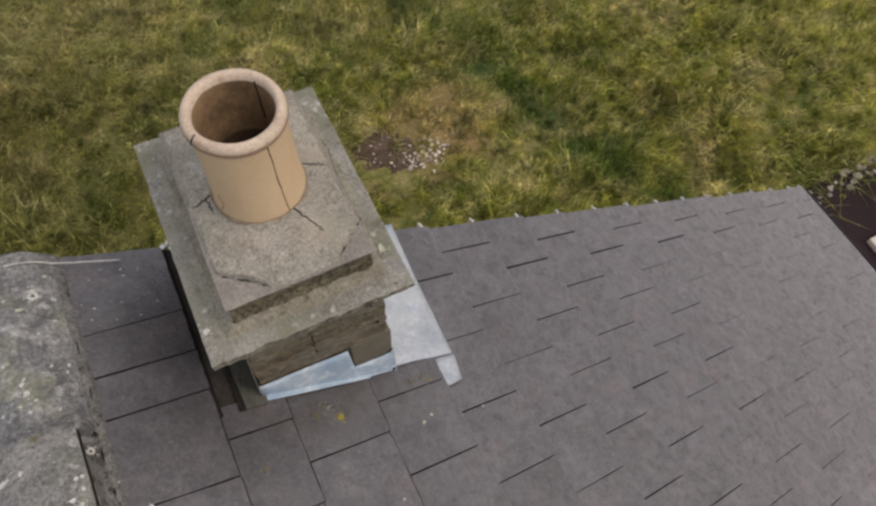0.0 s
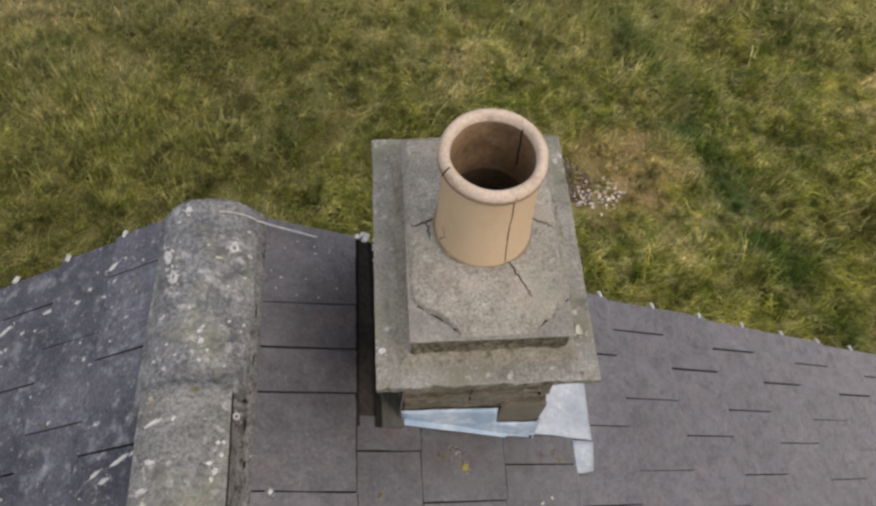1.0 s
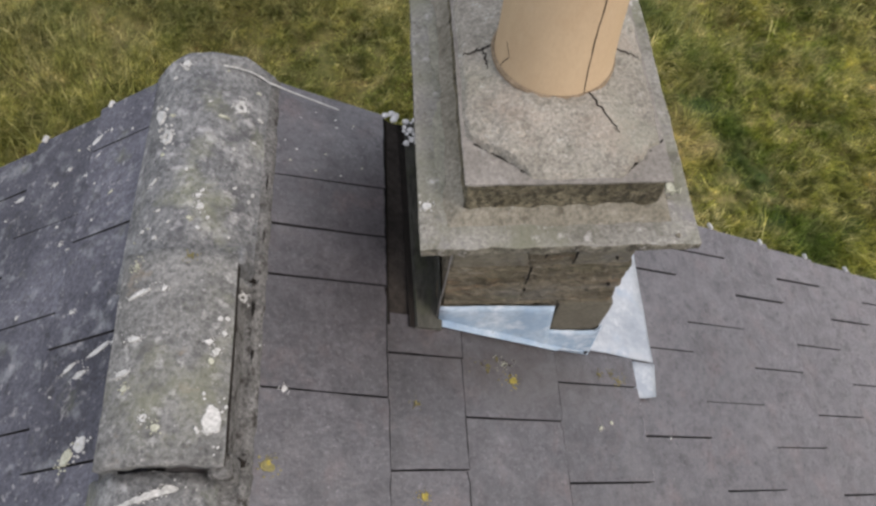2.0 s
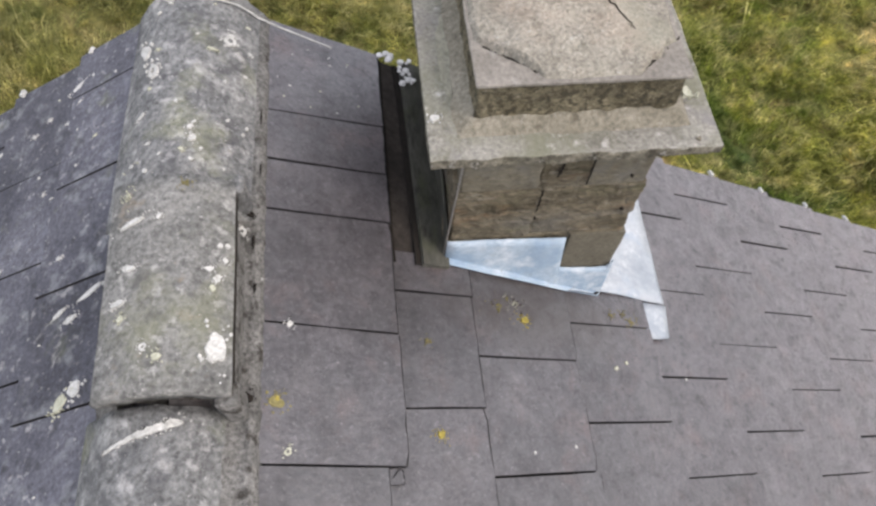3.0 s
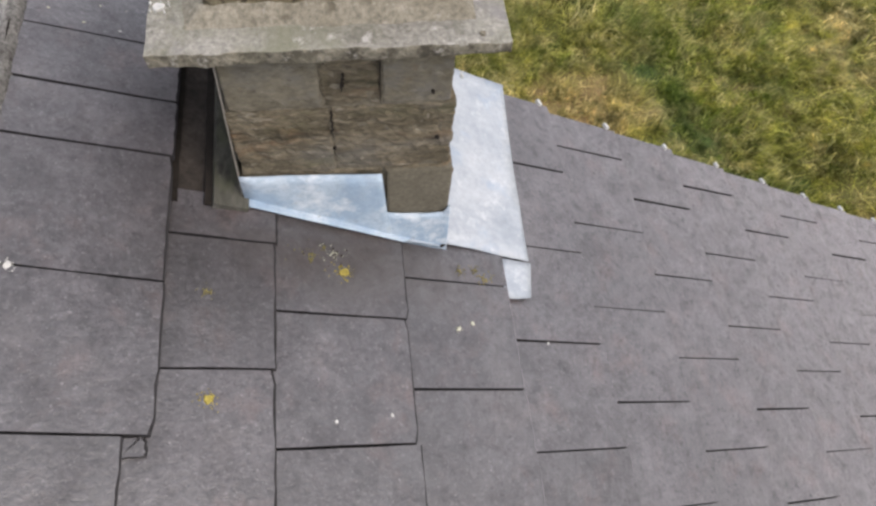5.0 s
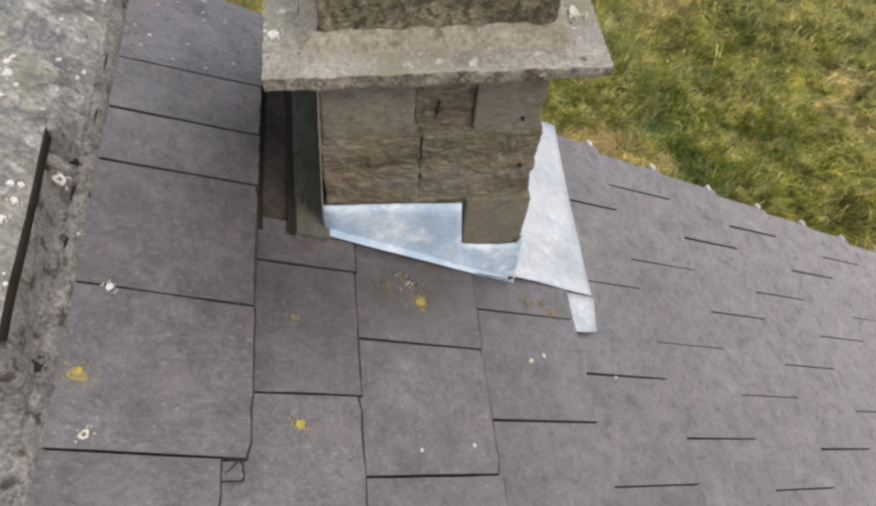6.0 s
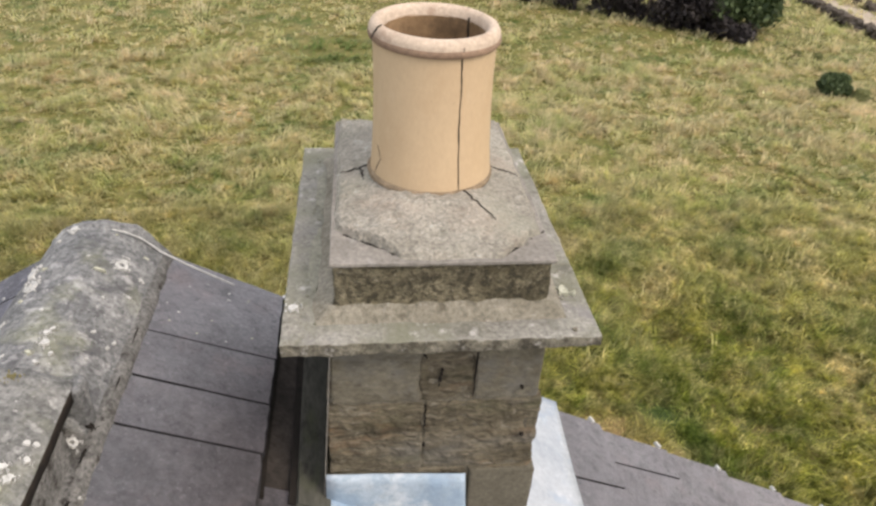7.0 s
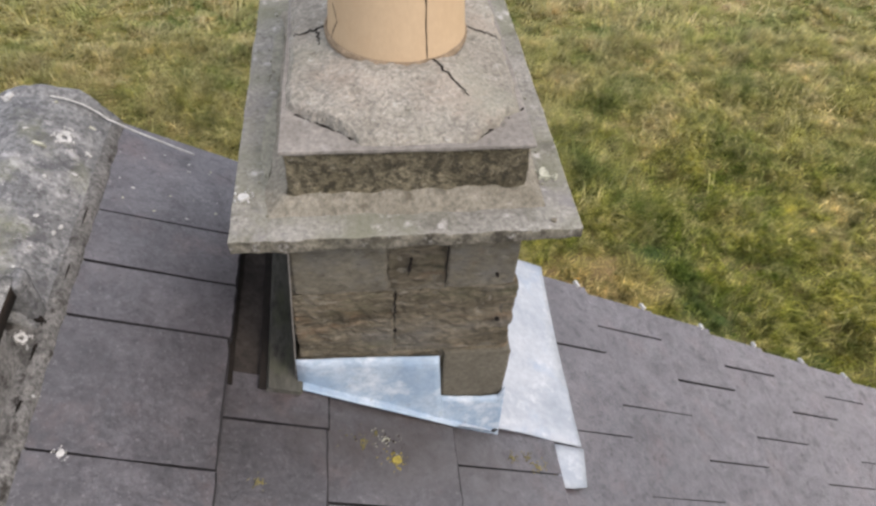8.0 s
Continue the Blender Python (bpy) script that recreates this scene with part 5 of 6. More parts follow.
W, G_, Y_, D_ = M_WHITE, M_PALEGREEN, M_YELLOW, M_YELLOWDIM
MARKS = [("cap", -0.764, 0.562, 0.020, 0.026, 10, W, True), ("cap", -0.978, 0.542, 0.022, 0.034, 20, W, False), ("cap", -0.943, 0.455, 0.018, 0.034, 20, W, True), ("cap", -0.829, 0.231, 0.012, 0.012, 0, W, False), ("cap", -0.836, 0.262, 0.009, 0.008, 0, W, False), ("cap", -0.722, 0.305, 0.005, 0.006, 0, W, False), ("cap", -0.728, 0.282, 0.005, 0.005, 0, W, False),
         ("r", -0.726, 0.020, 0.014, 0.017, 0, W, True), ("r", -0.688, -0.096, 0.013, 0.003, 10, W, False), ("cap", -0.917, 0.698, 0.013, 0.014, 0, W, False), ("r", -0.627, -0.188, 0.009, 0.010, 0, W, False),
         ("l", -1.23, 0.617, 0.035, 0.010, 25, W, False), ("l", -1.384, 0.533, 0.012, 0.008, 0, W, False), ("l", -1.072, -0.077, 0.05, 0.009, 18, W, False), ("l", -1.02, -0.062, 0.03, 0.006, 18, W, False),
         ("l", -1.155, -0.104, 0.030, 0.007, 22, W, False), ("l", -1.108, -0.324, 0.03, 0.018, 40, G_, False), ("l", -1.185, 0.051, 0.012, 0.007, 0, W, False),
         ("l", -1.735, 0.521, 0.05, 0.009, 25, W, False), ("l", -1.243, 0.576, 0.010, 0.007, 0, W, False), ("l", -1.30, 0.30, 0.008, 0.006, 0, W, False),
         ("r", -0.024, -0.080, 0.016, 0.015, 0, Y_, False), ("r", 0.285, -0.015, 0.016, 0.014, 0, D_, "haze"), ("r", -0.300, -0.416, 0.012, 0.013, 0, Y_, False),
         ("r", -0.655, -0.352, 0.026, 0.018, 0, D_, "haze"), ("r", -0.309, -0.181, 0.014, 0.012, 0, D_, "haze"), ("r", 0.33, -0.005, 0.012, 0.009, 0, D_, "haze"),
         ("r", -0.629, -0.470, 0.010, 0.012, 0, G_, True), ("r", 0.528, -0.197, 0.004, 0.004, 0, W, False), ("r", -0.058, -0.449, 0.004, 0.004, 0, W, False),
         ("r", -0.10, -0.060, 0.006, 0.005, 0, D_, "haze"), ("r", -0.07, -0.02, 0.005, 0.005, 0, D_, "haze"), ("r", 0.065, -0.43, 0.004, 0.005, 0, W, False),
         *(("cap", -0.822 - 0.019 * k, -0.430 - 0.0062 * k, 0.022, 0.011 - 0.0011 * k, 18, W, False) for k in range(7)), ("l", -1.075, -0.30, 0.028, 0.02, 40, W, False), ("l", -1.52, 0.547, 0.05, 0.008, 10, W, False), ("l", -1.335, 0.570, 0.012, 0.006, 0, W, False),
         ("cap", -0.723, -0.534, 0.02, 0.012, 0, W, False), ("r", -0.652, -0.368, 0.022, 0.018, 0, D_, False), ("r", -0.650, -0.360, 0.0065, 0.006, 20, Y_, False), ("r", -0.538, -0.53, 0.012, 0.010, 0, Y_, False), ("l", -1.118, -0.129, 0.03, 0.009, 20, W, False),
         ("r", -0.024, -0.080, 0.022, 0.02, 0, Y_, "haze"), ("r", -0.300, -0.416, 0.02, 0.018, 0, Y_, "haze"), ("r", -0.10, -0.045, 0.03, 0.02, 0, D_, "haze"), ("r", 0.36, -0.03, 0.03, 0.014, 0, Y_, "haze"), ("r", -0.05, -0.03, 0.04, 0.02, 0, G_, "haze"),
         # first here: dark brown specks on the same patch below the apron
         ("r", -0.03, -0.035, 0.11, 0.04, 0, M_GAP_SHADE_DIRT, "haze"), ("r", 0.259, -0.19, 0.010, 0.006, 30, G_, False), ("r", 0.30, -0.17, 0.006, 0.006, 0, G_, False)]
for i, (kd, x, y, rx, ry, tn, mt, rg) in enumerate(MARKS):
    mark(kd, x, y, rx, ry, tn, mt, 100 + i, rg)
# those on the raised ridge tile
for i, (x, y, rx, ry, mt, rg, tn) in enumerate(((-0.914, -0.132, 0.020, 0.008, W, False, 5), (-0.928, -0.205, 0.019, 0.010, W, False, 12), (-0.918, -0.240, 0.009, 0.009, G_, False, 0), (-0.866, -0.304, 0.009, 0.011, W, True, 0),
                                                (-0.737, -0.308, 0.024, 0.044, W, False, 8), (-0.740, -0.085, 0.006, 0.006, W, False, 0), (-0.727, -0.083, 0.006, 0.006, W, False, 0), (-0.730, -0.118, 0.009, 0.007, W, False, 0),
                                                (-0.757, -0.142, 0.010, 0.008, W, False, 0), (-0.742, -0.162, 0.011, 0.011, W, False, 30), (-0.749, -0.184, 0.007, 0.007, G_, False, 0), (-0.861, -0.019, 0.007, 0.008, W, False, 0),
                                                (-0.918, -0.027, 0.042, 0.006, W, False, 20), (-0.935, 0.045, 0.022, 0.030, G_, "haze", 0), (-0.84, -0.325, 0.011, 0.011, G_, False, 0), (-0.815, 0.06, 0.03, 0.02, D_, "haze", 0))):
    u = max(-1.0, min(1.0, (x + 0.842 + 0.023 * (y + 0.135)) / 0.128))
    z = -0.108 - 0.042 * abs(u) ** 2.4
    sl = -0.042 * 2.4 * abs(u) ** 1.4 / 0.128 * (1 if u > 0 else -1)
    bmx = blob(18, rx, ry, 0.0015, 300 + i, rg)
    bmx.transform(Matrix.Translation((x, y, z + 0.0025)) @ Matrix.Rotation(-math.atan(sl), 4, "Y") @ Matrix.Rotation(radians(tn), 4, "Z"))
    link("lichen_patch", bmx, mt, roof)
# scatter of small pale crusts
rs = random.Random(21)
for i in range(82):
    if i < 26:
        kd, x, y = "cap", rs.uniform(-0.98, -0.72), rs.uniform(0.13, 0.70)
    elif i < 64:
        kd, x, y = "l", rs.uniform(-1.75, -1.06), rs.uniform(-0.6, 0.68)
    else:
        kd, x, y = "r", rs.uniform(-0.68, -0.42), rs.uniform(0.45, 0.70)
    s = rs.uniform(0.002, 0.006) if i < 64 else rs.uniform(0.001, 0.003)
    mark(kd, x, y, s * rs.uniform(0.8, 2.6), s, rs.uniform(-20, 40), W if rs.random() < 0.7 else G_, 500 + i)

# spots on the cap slab
for i, (x, y, rx, ry, mt) in enumerate(((-0.287, 0.108, 0.012, 0.013, W), (0.262, 0.145, 0.015, 0.017, G_), (0.255, 0.02, 0.006, 0.005, M_JOINT))):
    bmx = blob(16, rx, ry, 0.003, 700 + i)
    bmx.transform(Matrix.Translation((x, y, 0.0015)))
    cpart("lichen_patch", bmx, mt, cap_slab)

M_MOSS = material("thin_algae", (0.20, 0.195, 0.145), (0.30, 0.29, 0.235), 12, 90, 0.4, [((0.12, 0.115, 0.085), 20, 0.57, 0.72, 0.5)], 0.95, 0.5, 0.003)
for i, (x, y, rx, ry) in enumerate(((-0.250, 0.28, 0.017, 0.17), (-0.248, 0.58, 0.015, 0.15), (0.255, 0.40, 0.016, 0.18), (0.253, 0.66, 0.014, 0.10))):
    bmx = blob(40, rx, ry, 0.0008, 760 + i)
    bmx.transform(Matrix.Translation((x, y, 0.0022)))
    cpart("algae_stain", bmx, M_MOSS, cap_slab)

# thin white wire lying over the end of the ridge
cu = bpy.data.curves.new("wire", "CURVE")
cu.dimensions, cu.bevel_depth = "3D", 0.0026
sp = cu.splines.new("POLY")
wp = [(-0.815, 0.684, -0.171), (-0.783, 0.687, -0.183), (-0.75, 0.690, -0.203), (-0.722, 0.692, -0.230), (-0.706, 0.688, -0.245), (-0.65, 0.687, -0.284), (-0.58, 0.686, -0.327), (-0.518, 0.686, -0.366)]
sp.points.add(len(wp) - 1)
for p, co in zip(sp.points, wp):
    p.co = (*co, 1)
cu.materials.append(M_WHITE)
tagged(new("loose_wire", cu), "thin white wire lying over the ridge end", "wire")

# ---- far things ----


def leaves(name, clumps, per, size, mat, parent, seed):
    """Crown of many small leaves spread in clumps (centre, radius)."""
    rng = np.random.default_rng(seed)
    vs = []
    for c, r in clumps:
        d = rng.normal(size=(per, 3))
        d /= np.linalg.norm(d, axis=1)[:, None]
        p = np.array(c) + d * (np.array(r) * (rng.random((per, 1)) ** 0.4))
        a = rng.normal(size=(per, 3)) * size
        b = rng.normal(size=(per, 3)) * size
        vs.append(np.stack([p - a, p + b * 0.6, p + a, p - b * 0.6], 1))
    v = np.concatenate(vs).reshape(-1, 3)
    f = np.arange(len(v)).reshape(-1, 4)
    return arrays(name, v, f, mat, parent)


def limb(points, radii):
    bm = bmesh.new()
    rings = []
    for i, (p, r) in enumerate(zip(points, radii)):
        d = (Vector(points[min(i + 1, len(points) - 1)]) - Vector(points[max(i - 1, 0)])).normalized()
        s = d.orthogonal().normalized()
        t = d.cross(s)
        rings.append([bm.verts.new(Vector(p) + (s * math.cos(k * math.pi / 4) + t * math.sin(k * math.pi / 4)) * r) for k in range(8)])
    for a, b in zip(rings, rings[1:]):
        for k in range(8):
            bm.faces.new((a[k], a[(k + 1) % 8], b[(k + 1) % 8], b[k]))
    bm.faces.new(rings[-1])
    return bm


tree = new("tree")
tree.location = (18.6, 33.4, lie(18.6, 33.4))
tagged(tree, "small dark-leaved tree with several thin stems at the hedge end", "tree")
rt = random.Random(4)
for i in range(5):
    a = i * 1.3
    ex, ey = math.cos(a), math.sin(a)
    part("trunk", limb([(ex * 0.12, ey * 0.12, -0.2), (ex * 0.3, ey * 0.25, 0.9), (ex * 0.7, ey * 0.6, 1.9), (ex * 1.1, ey * 0.9, 3.0)], [0.13, 0.10, 0.07, 0.03]), M_BARK, tree)
leaves("crown", [((rt.uniform(-1.2, 2.2), rt.uniform(-1.3, 1.3), rt.uniform(0.75, 4.3)), (0.6, 0.6, 0.55)) for _ in range(86)], 240, 0.085, M_LEAF, tree, 6)


def field_bush(x, y, size, label, seed):
    ob = new("bush")
    ob.location = (x, y, lie(x, y) + 0.12)
    tagged(ob, label, "bush", "bushes in the field")
    part("stem", limb([(0, 0, -0.1), (0.05 * size, 0, 0.3 * size), (0.1 * size, 0.05 * size, 0.7 * size)], [0.06 * size, 0.05 * size, 0.02 * size]), M_BARK, ob)
    dome = []
    for _ in range(26):
        a, q, h = rt.uniform(0, 6.28), math.sqrt(rt.random()), rt.random()
        w = 0.62 * q * math.sqrt(1 - 0.8 * h * h)
        dome.append(((w * math.cos(a) * size, w * math.sin(a) * size, (0.08 + 0.50 * h) * size), (0.26 * size, 0.26 * size, 0.2 * size)))
    leaves("crown", dome, 420, 0.032 * size + 0.008, M_LEAF if size > 0.9 else M_SCRUB, ob, seed)


field_bush(19.05, 24.3, 1.0, "low rounded dark green bush in the field", 8)
for i, (x, y, k) in enumerate(((20.3, 29.2, 0.24), (20.8, 28.4, 0.28), (19.9, 23.7, 0.55))):
    field_bush(x, y, k, "small low olive bush in dry grass", 20 + i)

hedge = new("hedge")
hedge.location = (11.0, 37.3, lie(11, 37.3))
tagged(hedge, "tall dense dark hedge along the field edge", "hedge")
H0, H1 = Vector((-6.4, 50.6, 0)), Vector((18.7, 31.4, 0))
cl = []
for i in range(150):
    p = H0.lerp(H1, i / 149)
    top = 3.0 if p.x < 16.6 else max(0.45, 3.0 - 1.6 * (p.x - 16.6))
    for _ in range(3):
        cl.append(((p.x - 11 + rt.uniform(-0.6, 0.6), p.y - 37.3 + rt.uniform(-0.4, 0.9), rt.uniform(0.1, top)), (0.55, 0.55, 0.5 if top > 1 else 0.3)))
leaves("hedge_foliage", cl, 150, 0.072, M_HEDGE, hedge, 9)
for i in range(14):
    p = H0.lerp(H1, (i + 0.5) / 16)
    part("trunk", limb([(p.x - 11, p.y - 37.3, -0.3), (p.x - 10.95, p.y - 37.3, 1.2), (p.x - 10.8, p.y - 37.2, 2.6)], [0.12, 0.09, 0.04]), M_BARK, hedge)


def stone(bm, c, s, rr):
    q = bmesh.ops.create_icosphere(bm, subdivisions=1, radius=1)["verts"]
    sd = rr.uniform(0, 50)
    sc = Vector((s * rr.uniform(0.8, 1.5), s * rr.uniform(0.8, 1.3), s * rr.uniform(0.5, 0.8)))
    rot = Matrix.Rotation(rr.uniform(0, 6.28), 3, "Z")
    for v in q:
        n = 1 + 0.3 * noise.noise(v.co * 1.6 + Vector((sd, 0, 0)))
        v.co = rot @ Vector((v.co.x * sc.x * n, v.co.y * sc.y * n, v.co.z * sc.z * n)) + Vector(c)


# rubble heap on the worn spot of the meadow: a bare patch of dark soil with chalky bits on it
heap = new("rubble_heap")
heap.location = (3.5, 6.1, lie(3.5, 6.1))
tagged(heap, "scattered pale rubble bits on bare brown soil", "rubble")
rr = random.Random(5)


def bare_soil(cx, cy, rx, ry, turn):
    """A low ragged cushion of bare earth."""
    bm = bmesh.new()
    rings = []
    for k in range(7):
        f = k / 6
        ring = []
        for i in range(40):
            a = 2 * math.pi * i / 40
            w = f * (1 + 0.35 * noise.noise(Vector((math.cos(a) * 2, math.sin(a) * 2, cx))))
            x, y = rx * w * math.cos(a), ry * w * math.sin(a)
            x, y = x * math.cos(turn) - y * math.sin(turn) + cx, x * math.sin(turn) + y * math.cos(turn) + cy
            ring.append(bm.verts.new((x, y, lie(3.5 + x, 6.1 + y) - heap.location.z + 0.075 * (1 - f * f) + 0.03 * noise.noise(Vector((x * 9, y * 9, 1))) - 0.02 * (k == 6))))
        rings.append(ring)
    for a, b in zip(rings, rings[1:]):
        for i in range(40):
            bm.faces.new((a[i], a[(i + 1) % 40], b[(i + 1) % 40], b[i]))
    bm.faces.new(rings[0])
    return bm


part("bare_soil", bare_soil(-0.62, 0.55, 0.75, 0.50, -0.6), M_SOIL, heap, "bare dark brown soil", True)
for i in range(150):
    if i < 110:
        x, y, s = rr.gauss(-0.05, 0.28), rr.gauss(0.12, 0.16), rr.uniform(0.010, 0.040)
        x += 0.5 * abs(rr.gauss(0, 0.3)) * (i % 3 == 0)
    else:
        x, y, s = rr.gauss(-0.75, 0.26), rr.gauss(0.62, 0.22), rr.uniform(0.010, 0.028)
    bmx = bmesh.new()
    stone(bmx, (x, y, lie(3.5 + x, 6.1 + y) - heap.location.z + 0.055), s, rr)
    part("rubble_stone", bmx, M_RUBBLE, heap)

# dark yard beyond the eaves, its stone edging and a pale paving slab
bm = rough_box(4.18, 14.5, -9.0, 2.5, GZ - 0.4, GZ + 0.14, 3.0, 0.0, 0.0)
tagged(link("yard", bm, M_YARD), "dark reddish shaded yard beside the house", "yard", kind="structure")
edging = new("stone_edging")
edging.location = (11, 2.32, GZ)
tagged(edging, "rough row of pale weathered stones edging the yard", "stone edging")
for i in range(90):
    x = 8.0 + 6.4 * i / 89
    bmx = bmesh.new()
    stone(bmx, (x - 11 + rr.uniform(-0.06, 0.06), rr.uniform(-0.20, 0.12) + 0.06 * (x - 9.6), 0.10 + rr.uniform(0, 0.06)), rr.uniform(0.035, 0.085), rr)
    part("edging_stone", bmx, M_STONE if i % 3 else M_RUBBLE, edging)
paver = link("paving_slab", rough_box(9.75, 11.4, 0.1, 1.15, GZ + 0.12, GZ + 0.26, 0.3, 0.01, 0.02), M_RUBBLE)
tagged(paver, "pale stone slab lying in the yard", "slab")


# farm track and low walls at the field's far side
bm = rough_box(26.9, 29.3, 22, 75, GZ - 0.3, GZ + 0.12, 1.2, 0.05, 0.0, 0.8)
tagged(link("farm_track", bm, M_TRACK), "pale trodden farm track beyond the field", "track", kind="structure")
for nm, wx in (("field_wall", 26.5), ("field_wall", 29.7), ("field_wall", 32.4)):
    wall = new(nm)
    wall.location = (wx, 40, GZ)
    tagged(wall, "low dark dry-stone field wall", "wall")
    bmx = bmesh.new()
    for i in range(900):
        stone(bmx, (rr.uniform(-0.2, 0.2), rr.uniform(-8, 26), rr.uniform(0.05, 0.42)), rr.uniform(0.14, 0.26), rr)
    w_ob = part("wall_stones", bmx, M_BARK, wall)
    tagged(w_ob, kind="stuff")

# ---- slates, last ----
MESHES = {}


def slate_mesh(width, length, mat, variant, t=0.0125, taper=0.0, skew=0.0):
    key = (round(width, 3), round(length, 3), mat.name, variant, t, round(taper, 3), round(skew, 3))
    if key in MESHES:
        return MESHES[key]
    r = random.Random(int(width * 1000) * 7 + variant)
    near = t > 0.021
    h = width / 2 - (0.0026 if near else (0.0028, 0.0021, 0.0012, 0.0004)[variant])
    cut = 0.0065 if near else 0.002                 # worn lower arris; on near slates its bevel carries the painted step shade
    tail = [(r.uniform(-0.0014, 0.0008), -h + 2 * h * i / 10) for i in range(11)]
    tail[0] = (tail[0][0] - r.choice((0, 0, 0.006)), tail[0][1])
    tail[-1] = (tail[-1][0] - r.choice((0, 0, 0.007)), tail[-1][1])
    sides = 6 if near else 1
    right = [(-length * k / sides, h + r.uniform(-0.0012, 0.0008)) for k in range(1, sides + 1)]
    left = [(-length * k / sides, -h + r.uniform(-0.0008, 0.0012)) for k in range(sides, 0, -1)]
    out = [(x, y + skew * x + (taper / 2) * (y / h) * (x + length / 2)) for x, y in tail + right + left]
    n, nt_ = len(out), len(tail)
    vs = [(x - (cut * r.uniform(0.7, 1.3) if i < nt_ else 0), y, 0.0) for i, (x, y) in enumerate(out)]
    edge = [(x, y, -(0.006 if near else 0.002) if i < nt_ else -0.002) for i, (x, y) in enumerate(out)]
    lo = [(x + (0.0015 if i < nt_ else 0), y * 1.004, -t) for i, (x, y) in enumerate(out)]
    faces = [tuple(range(n)), tuple(range(3 * n - 1, 2 * n - 1, -1))]
    for a in (0, n):
        faces += [(i + a, i + a + n, (i + 1) % n + a + n, (i + 1) % n + a) for i in range(n)]
    vs += edge
    me = bpy.data.meshes.new("slate")
    me.from_pydata(vs + lo, [], faces)
    me.materials.append(mat)
    me.materials.append(M_SLATE_EDGE)
    me.update()
    # edge faces coloured dark for the shade below tails and in joints
    for p in me.polygons:
        p.material_index = 1 if p.index > 1 and (near or abs(p.normal.y) > 0.6) else 0
    MESHES[key] = me
    return me


def slope_frame(x, y, side):
    """Pose of a slate whose tail lies at (x, y): local +x runs down the slope."""
    if side > 0:
        z, m = roof_r(x), Matrix.Rotation(TH, 4, "Y")
    else:
        z, m = roof_l(x), Matrix.Rotation(-TH_L, 4, "Y") @ Matrix.Rotation(math.pi, 4, "Z")
    return Matrix.Translation((x, y, z)) @ m


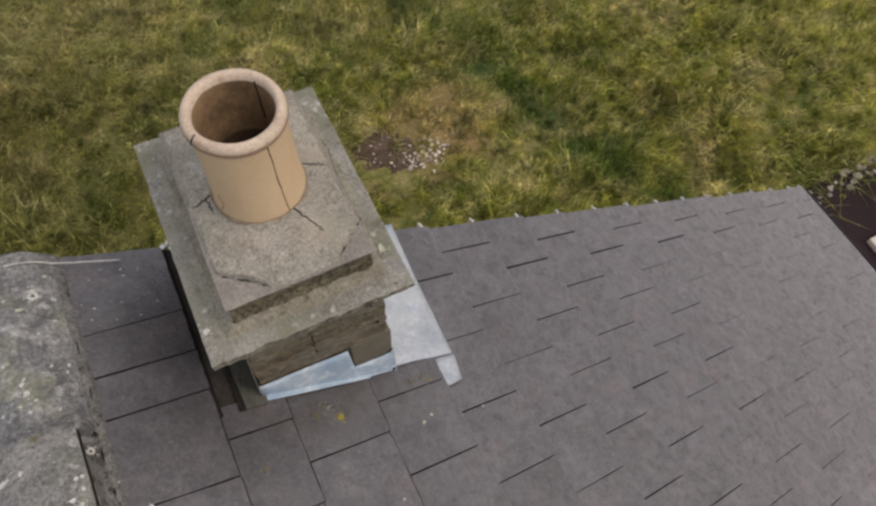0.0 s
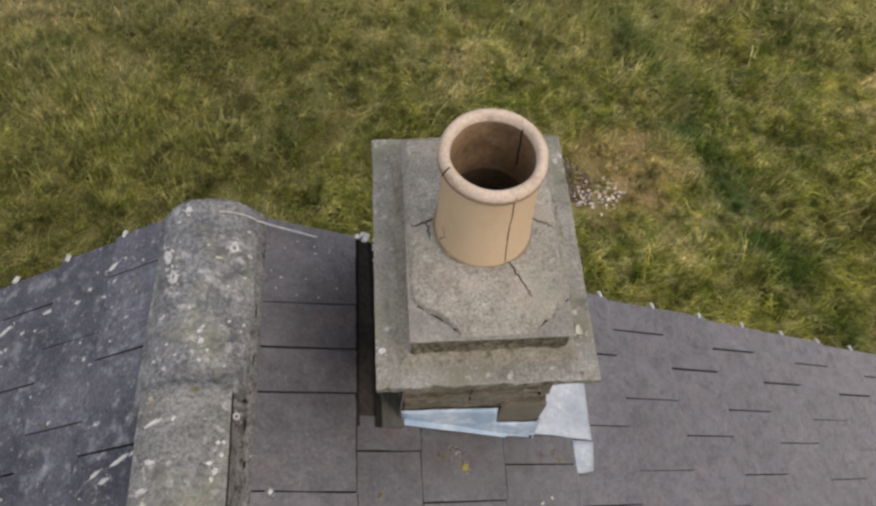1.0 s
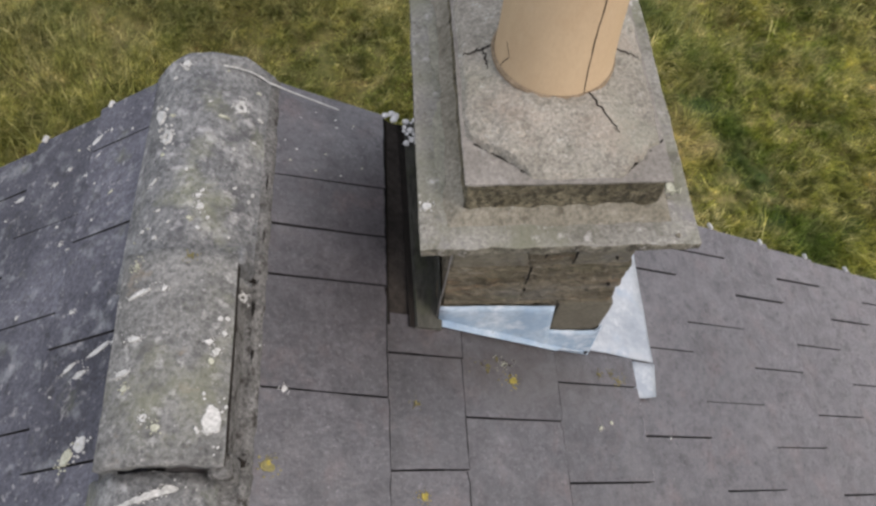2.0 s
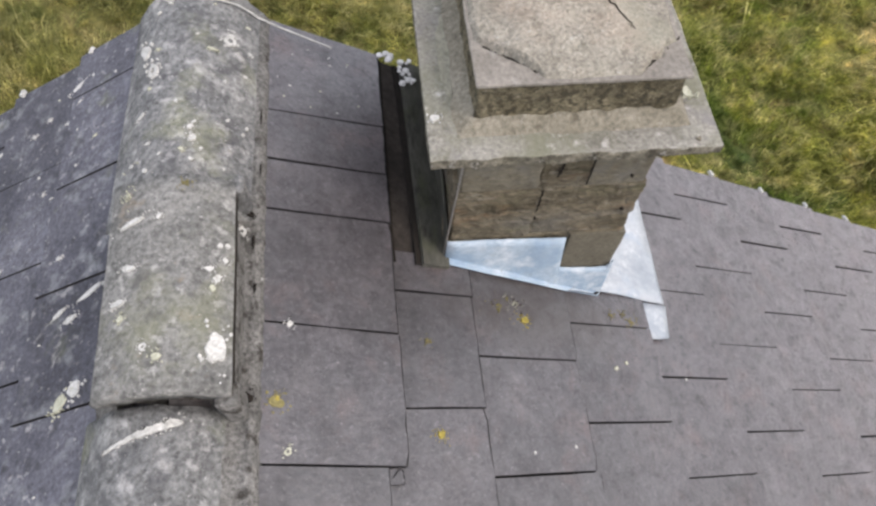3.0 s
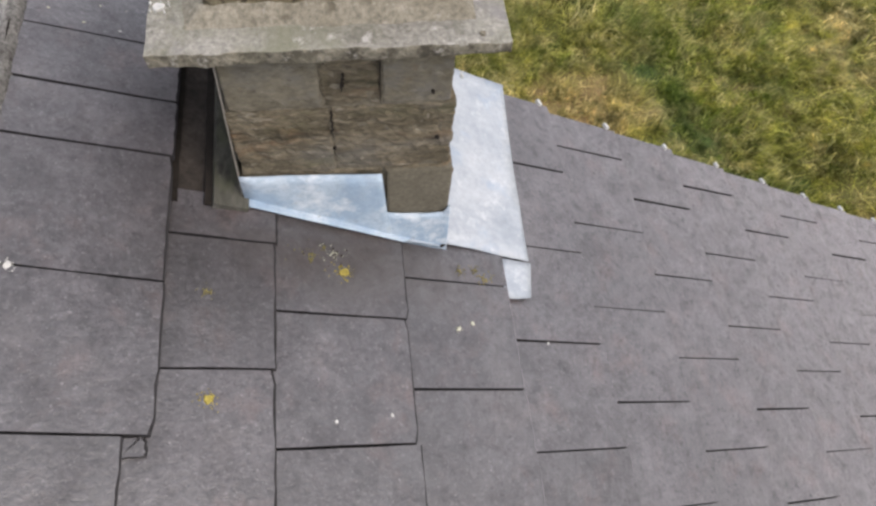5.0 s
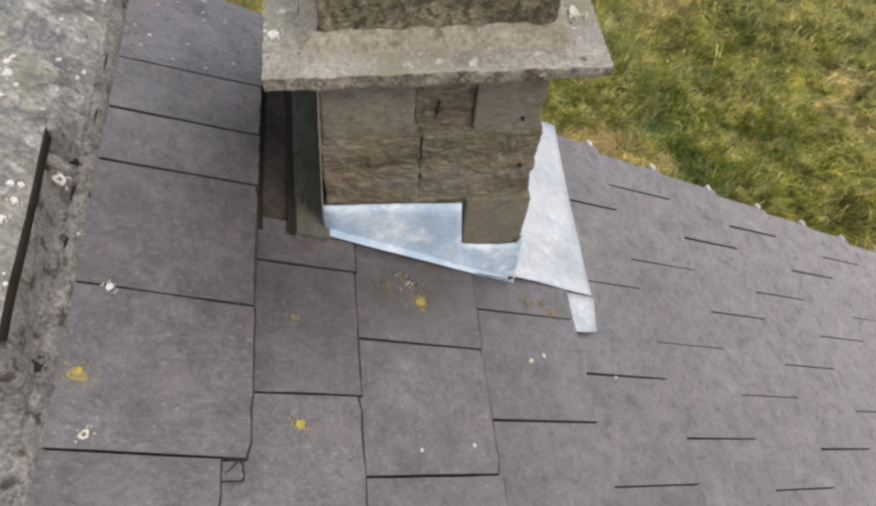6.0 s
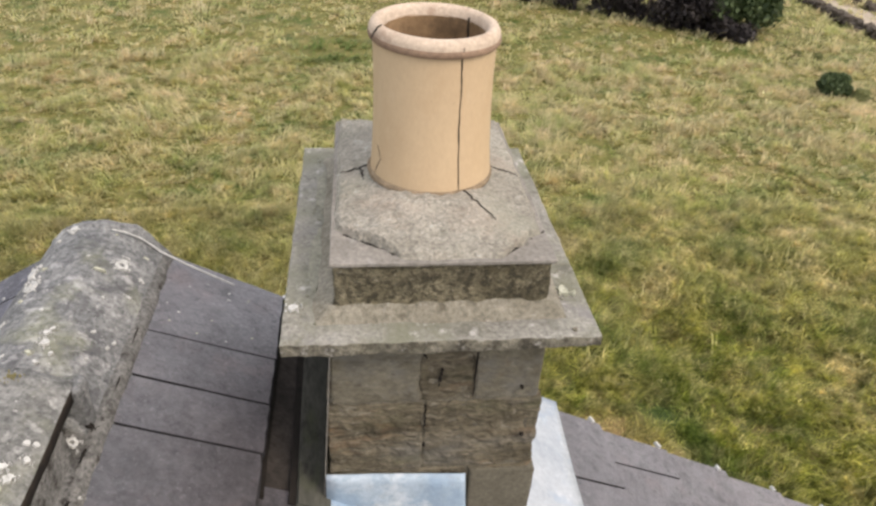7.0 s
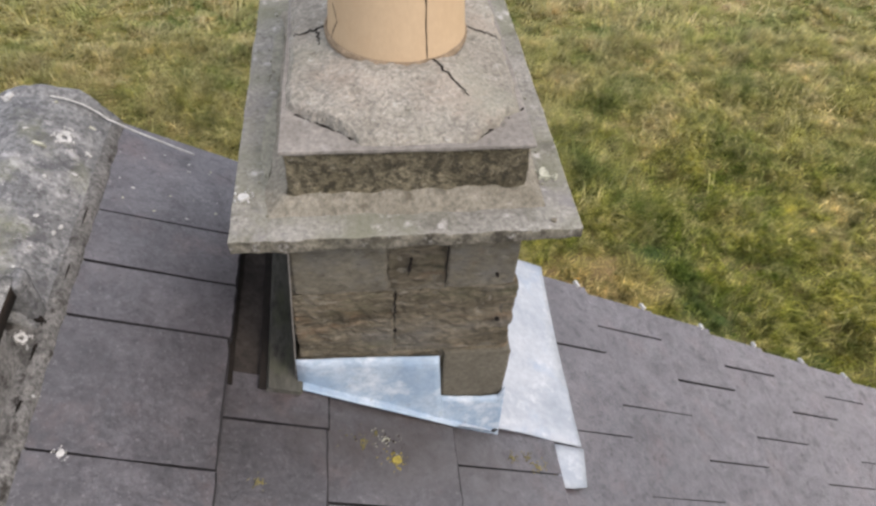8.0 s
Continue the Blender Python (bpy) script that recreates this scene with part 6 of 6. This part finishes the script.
rsl = random.Random(12)
PITCH = 0.307
joined_v, joined_f = {1: [], -1: []}, {1: [], -1: []}
count = 0
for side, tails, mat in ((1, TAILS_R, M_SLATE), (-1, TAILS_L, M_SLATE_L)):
    for c, tx in enumerate(tails):
        up_x = (tails[c - 1] if c else RX)
        gauge = abs(tx - up_x) / math.cos(TH)
        length = gauge + 0.07 if c else gauge - 0.02
        if side > 0:
            first = (-0.184 if c % 2 == 0 else -0.040) + 0.018 * (tx - 0.4) * (c > 2) - (0.006 if c == 1 else 0)
        else:
            first = 0.27 if c % 2 == 0 else 0.083
        cuts = [first + PITCH * k for k in range(-40, 12)]
        cuts = [q + rsl.uniform(-0.004, 0.004) for q in cuts if REAR < q < VERGE - 0.05]
        if side > 0 and c == 0:
            cuts = [-0.497 - PITCH * k for k in range(24)] + [-0.187, 0.111, 0.258, 0.416]
        cuts = sorted([REAR, *cuts, (verge_y(tx) if side > 0 else VERGE) + 0.006 * math.sin(c * 2.3)])
        for y0, y1 in zip(cuts, cuts[1:]):
            w, yc = y1 - y0, (y0 + y1) / 2
            if side > 0 and c in (1, 2, 3) and y1 > 0.1:
                if y0 > 0.03 and c < 3:
                    continue
                if c < 3:
                    y1 = 0.075
                    w, yc = y1 - y0, (y0 + y1) / 2
                elif y0 > 0.03:
                    continue
            tilt = math.asin(min(0.12, (0.022 if side > 0 and c > 2 else 0.014) / gauge)) + rsl.uniform(-0.003, 0.003)
            lift = ((0.027, 0.014, 0.013)[c] if c < 3 else 0.016) if side > 0 else (0.010 if c else 0.018)
            skew = taper = 0.0
            if side > 0:
                lean = (lambda q: max(0.0, min(0.135, 0.056 + 0.19 * q))) if c == 0 else (lambda q: 0.045)
                s0, s1 = lean(y0), (lean(y1) if y1 < VERGE - 0.02 else 0.0)
                skew, taper = (s0 + s1) / 2, s1 - s0
            m4 = slope_frame(tx, yc + (skew * gauge * 0.5 if c < 2 else 0.0), side) @ Matrix.Translation((rsl.uniform(-0.003, 0.003), 0, lift + rsl.uniform(-0.0012, 0.0012))) @ Matrix.Rotation(-tilt, 4, "Y") @ Matrix.Rotation(rsl.uniform(-0.004, 0.004), 4, "Z")
            if side > 0 and c == 0 and y1 < -0.45:
                m4 = Matrix.Translation((-0.046, 0, 0.0255)) @ m4
            cutting = rsl.randrange(4)
            cutting = 0 if side < 0 and cutting < 3 else cutting % 2 if tx < 1.7 else (cutting if tx < 2.5 else 2 + cutting % 2)
            me = slate_mesh(w, length, mat, cutting, 0.022 if side > 0 and c < 3 else (0.020 if side > 0 else 0.0125), taper, skew)
            if yc > -1.75 and (side > 0 or tx > -3.2):
                ob = new("slate", me)
                ob.parent = roof
                ob.matrix_basis = m4
                count += 1
            else:
                base = len(joined_v[side])
                joined_v[side] += [tuple(m4 @ v.co) for v in me.vertices]
                joined_f[side] += [tuple(base + i for i in p.vertices) for p in me.polygons]
for side, mat in ((1, M_SLATE), (-1, M_SLATE_L)):
    ob = arrays("slates", joined_v[side], joined_f[side], mat, roof)
    tagged(ob, kind="stuff")

bit = new("slate", slate_mesh(0.04, 0.05, M_SLATE, 1, 0.022))
bit.parent = roof
bit.matrix_basis = slope_frame(-0.398, -0.512, 1) @ Matrix.Translation((0, 0, 0.012)) @ Matrix.Rotation(0.1, 4, "Z")

# verge: mortar edge under the slates, and a pale clip at each course
for nm, side, xa, xb in (("verge_mortar", 1, RX + 0.05, EAVE_R - 0.05), ("verge_mortar", -1, EAVE_L + 0.05, RX - 0.05)):
    rf = roof_r if side > 0 else roof_l
    bm = bmesh.new()
    rows = []
    for i in range(101):
        x = xa + (xb - xa) * i / 100
        o = 0.006 * noise.noise(Vector((x * 9, side, 0)))
        rows.append([bm.verts.new((x, VERGE - 0.07, rf(x) - 0.012)), bm.verts.new((x, VERGE - 0.012 + o, rf(x) - 0.012)), bm.verts.new((x, VERGE - 0.022 + o, rf(x) - 0.09)), bm.verts.new((x, VERGE - 0.07, rf(x) - 0.11))])
    for a, b in zip(rows, rows[1:]):
        for k in range(4):
            bm.faces.new((a[k], a[(k + 1) % 4], b[(k + 1) % 4], b[k]))
    bm.faces.new(rows[0])
    bm.faces.new(rows[-1])
    link(nm, bm, M_BED, roof, "grey mortar edge under the verge slates")
    for c, tx in enumerate(TAILS_R if side > 0 else TAILS_L):
        if side > 0 and c < 3:
            continue
        x = tx - side * 0.032
        b2 = bmesh.new()
        bmesh.ops.create_cube(b2, size=1)
        for v in b2.verts:
            v.co = Vector((v.co.x * 0.012, v.co.y * 0.032, v.co.z * 0.016))
            v.co.z += 0.006 if v.co.y < 0 else -0.002
        bmesh.ops.bevel(b2, geom=b2.edges[:], offset=0.003, segments=1, affect="EDGES")
        b2.transform(Matrix.Translation((x, (verge_y(x) if side > 0 else VERGE) + 0.001, rf(x) + 0.014)) @ Matrix.Rotation(TH if side > 0 else -TH_L, 4, "Y") @ Matrix.Rotation(rsl.uniform(-0.3, 0.3), 4, "Z"))
        link("verge_clip", b2, M_WHITE, roof, "pale verge clip")
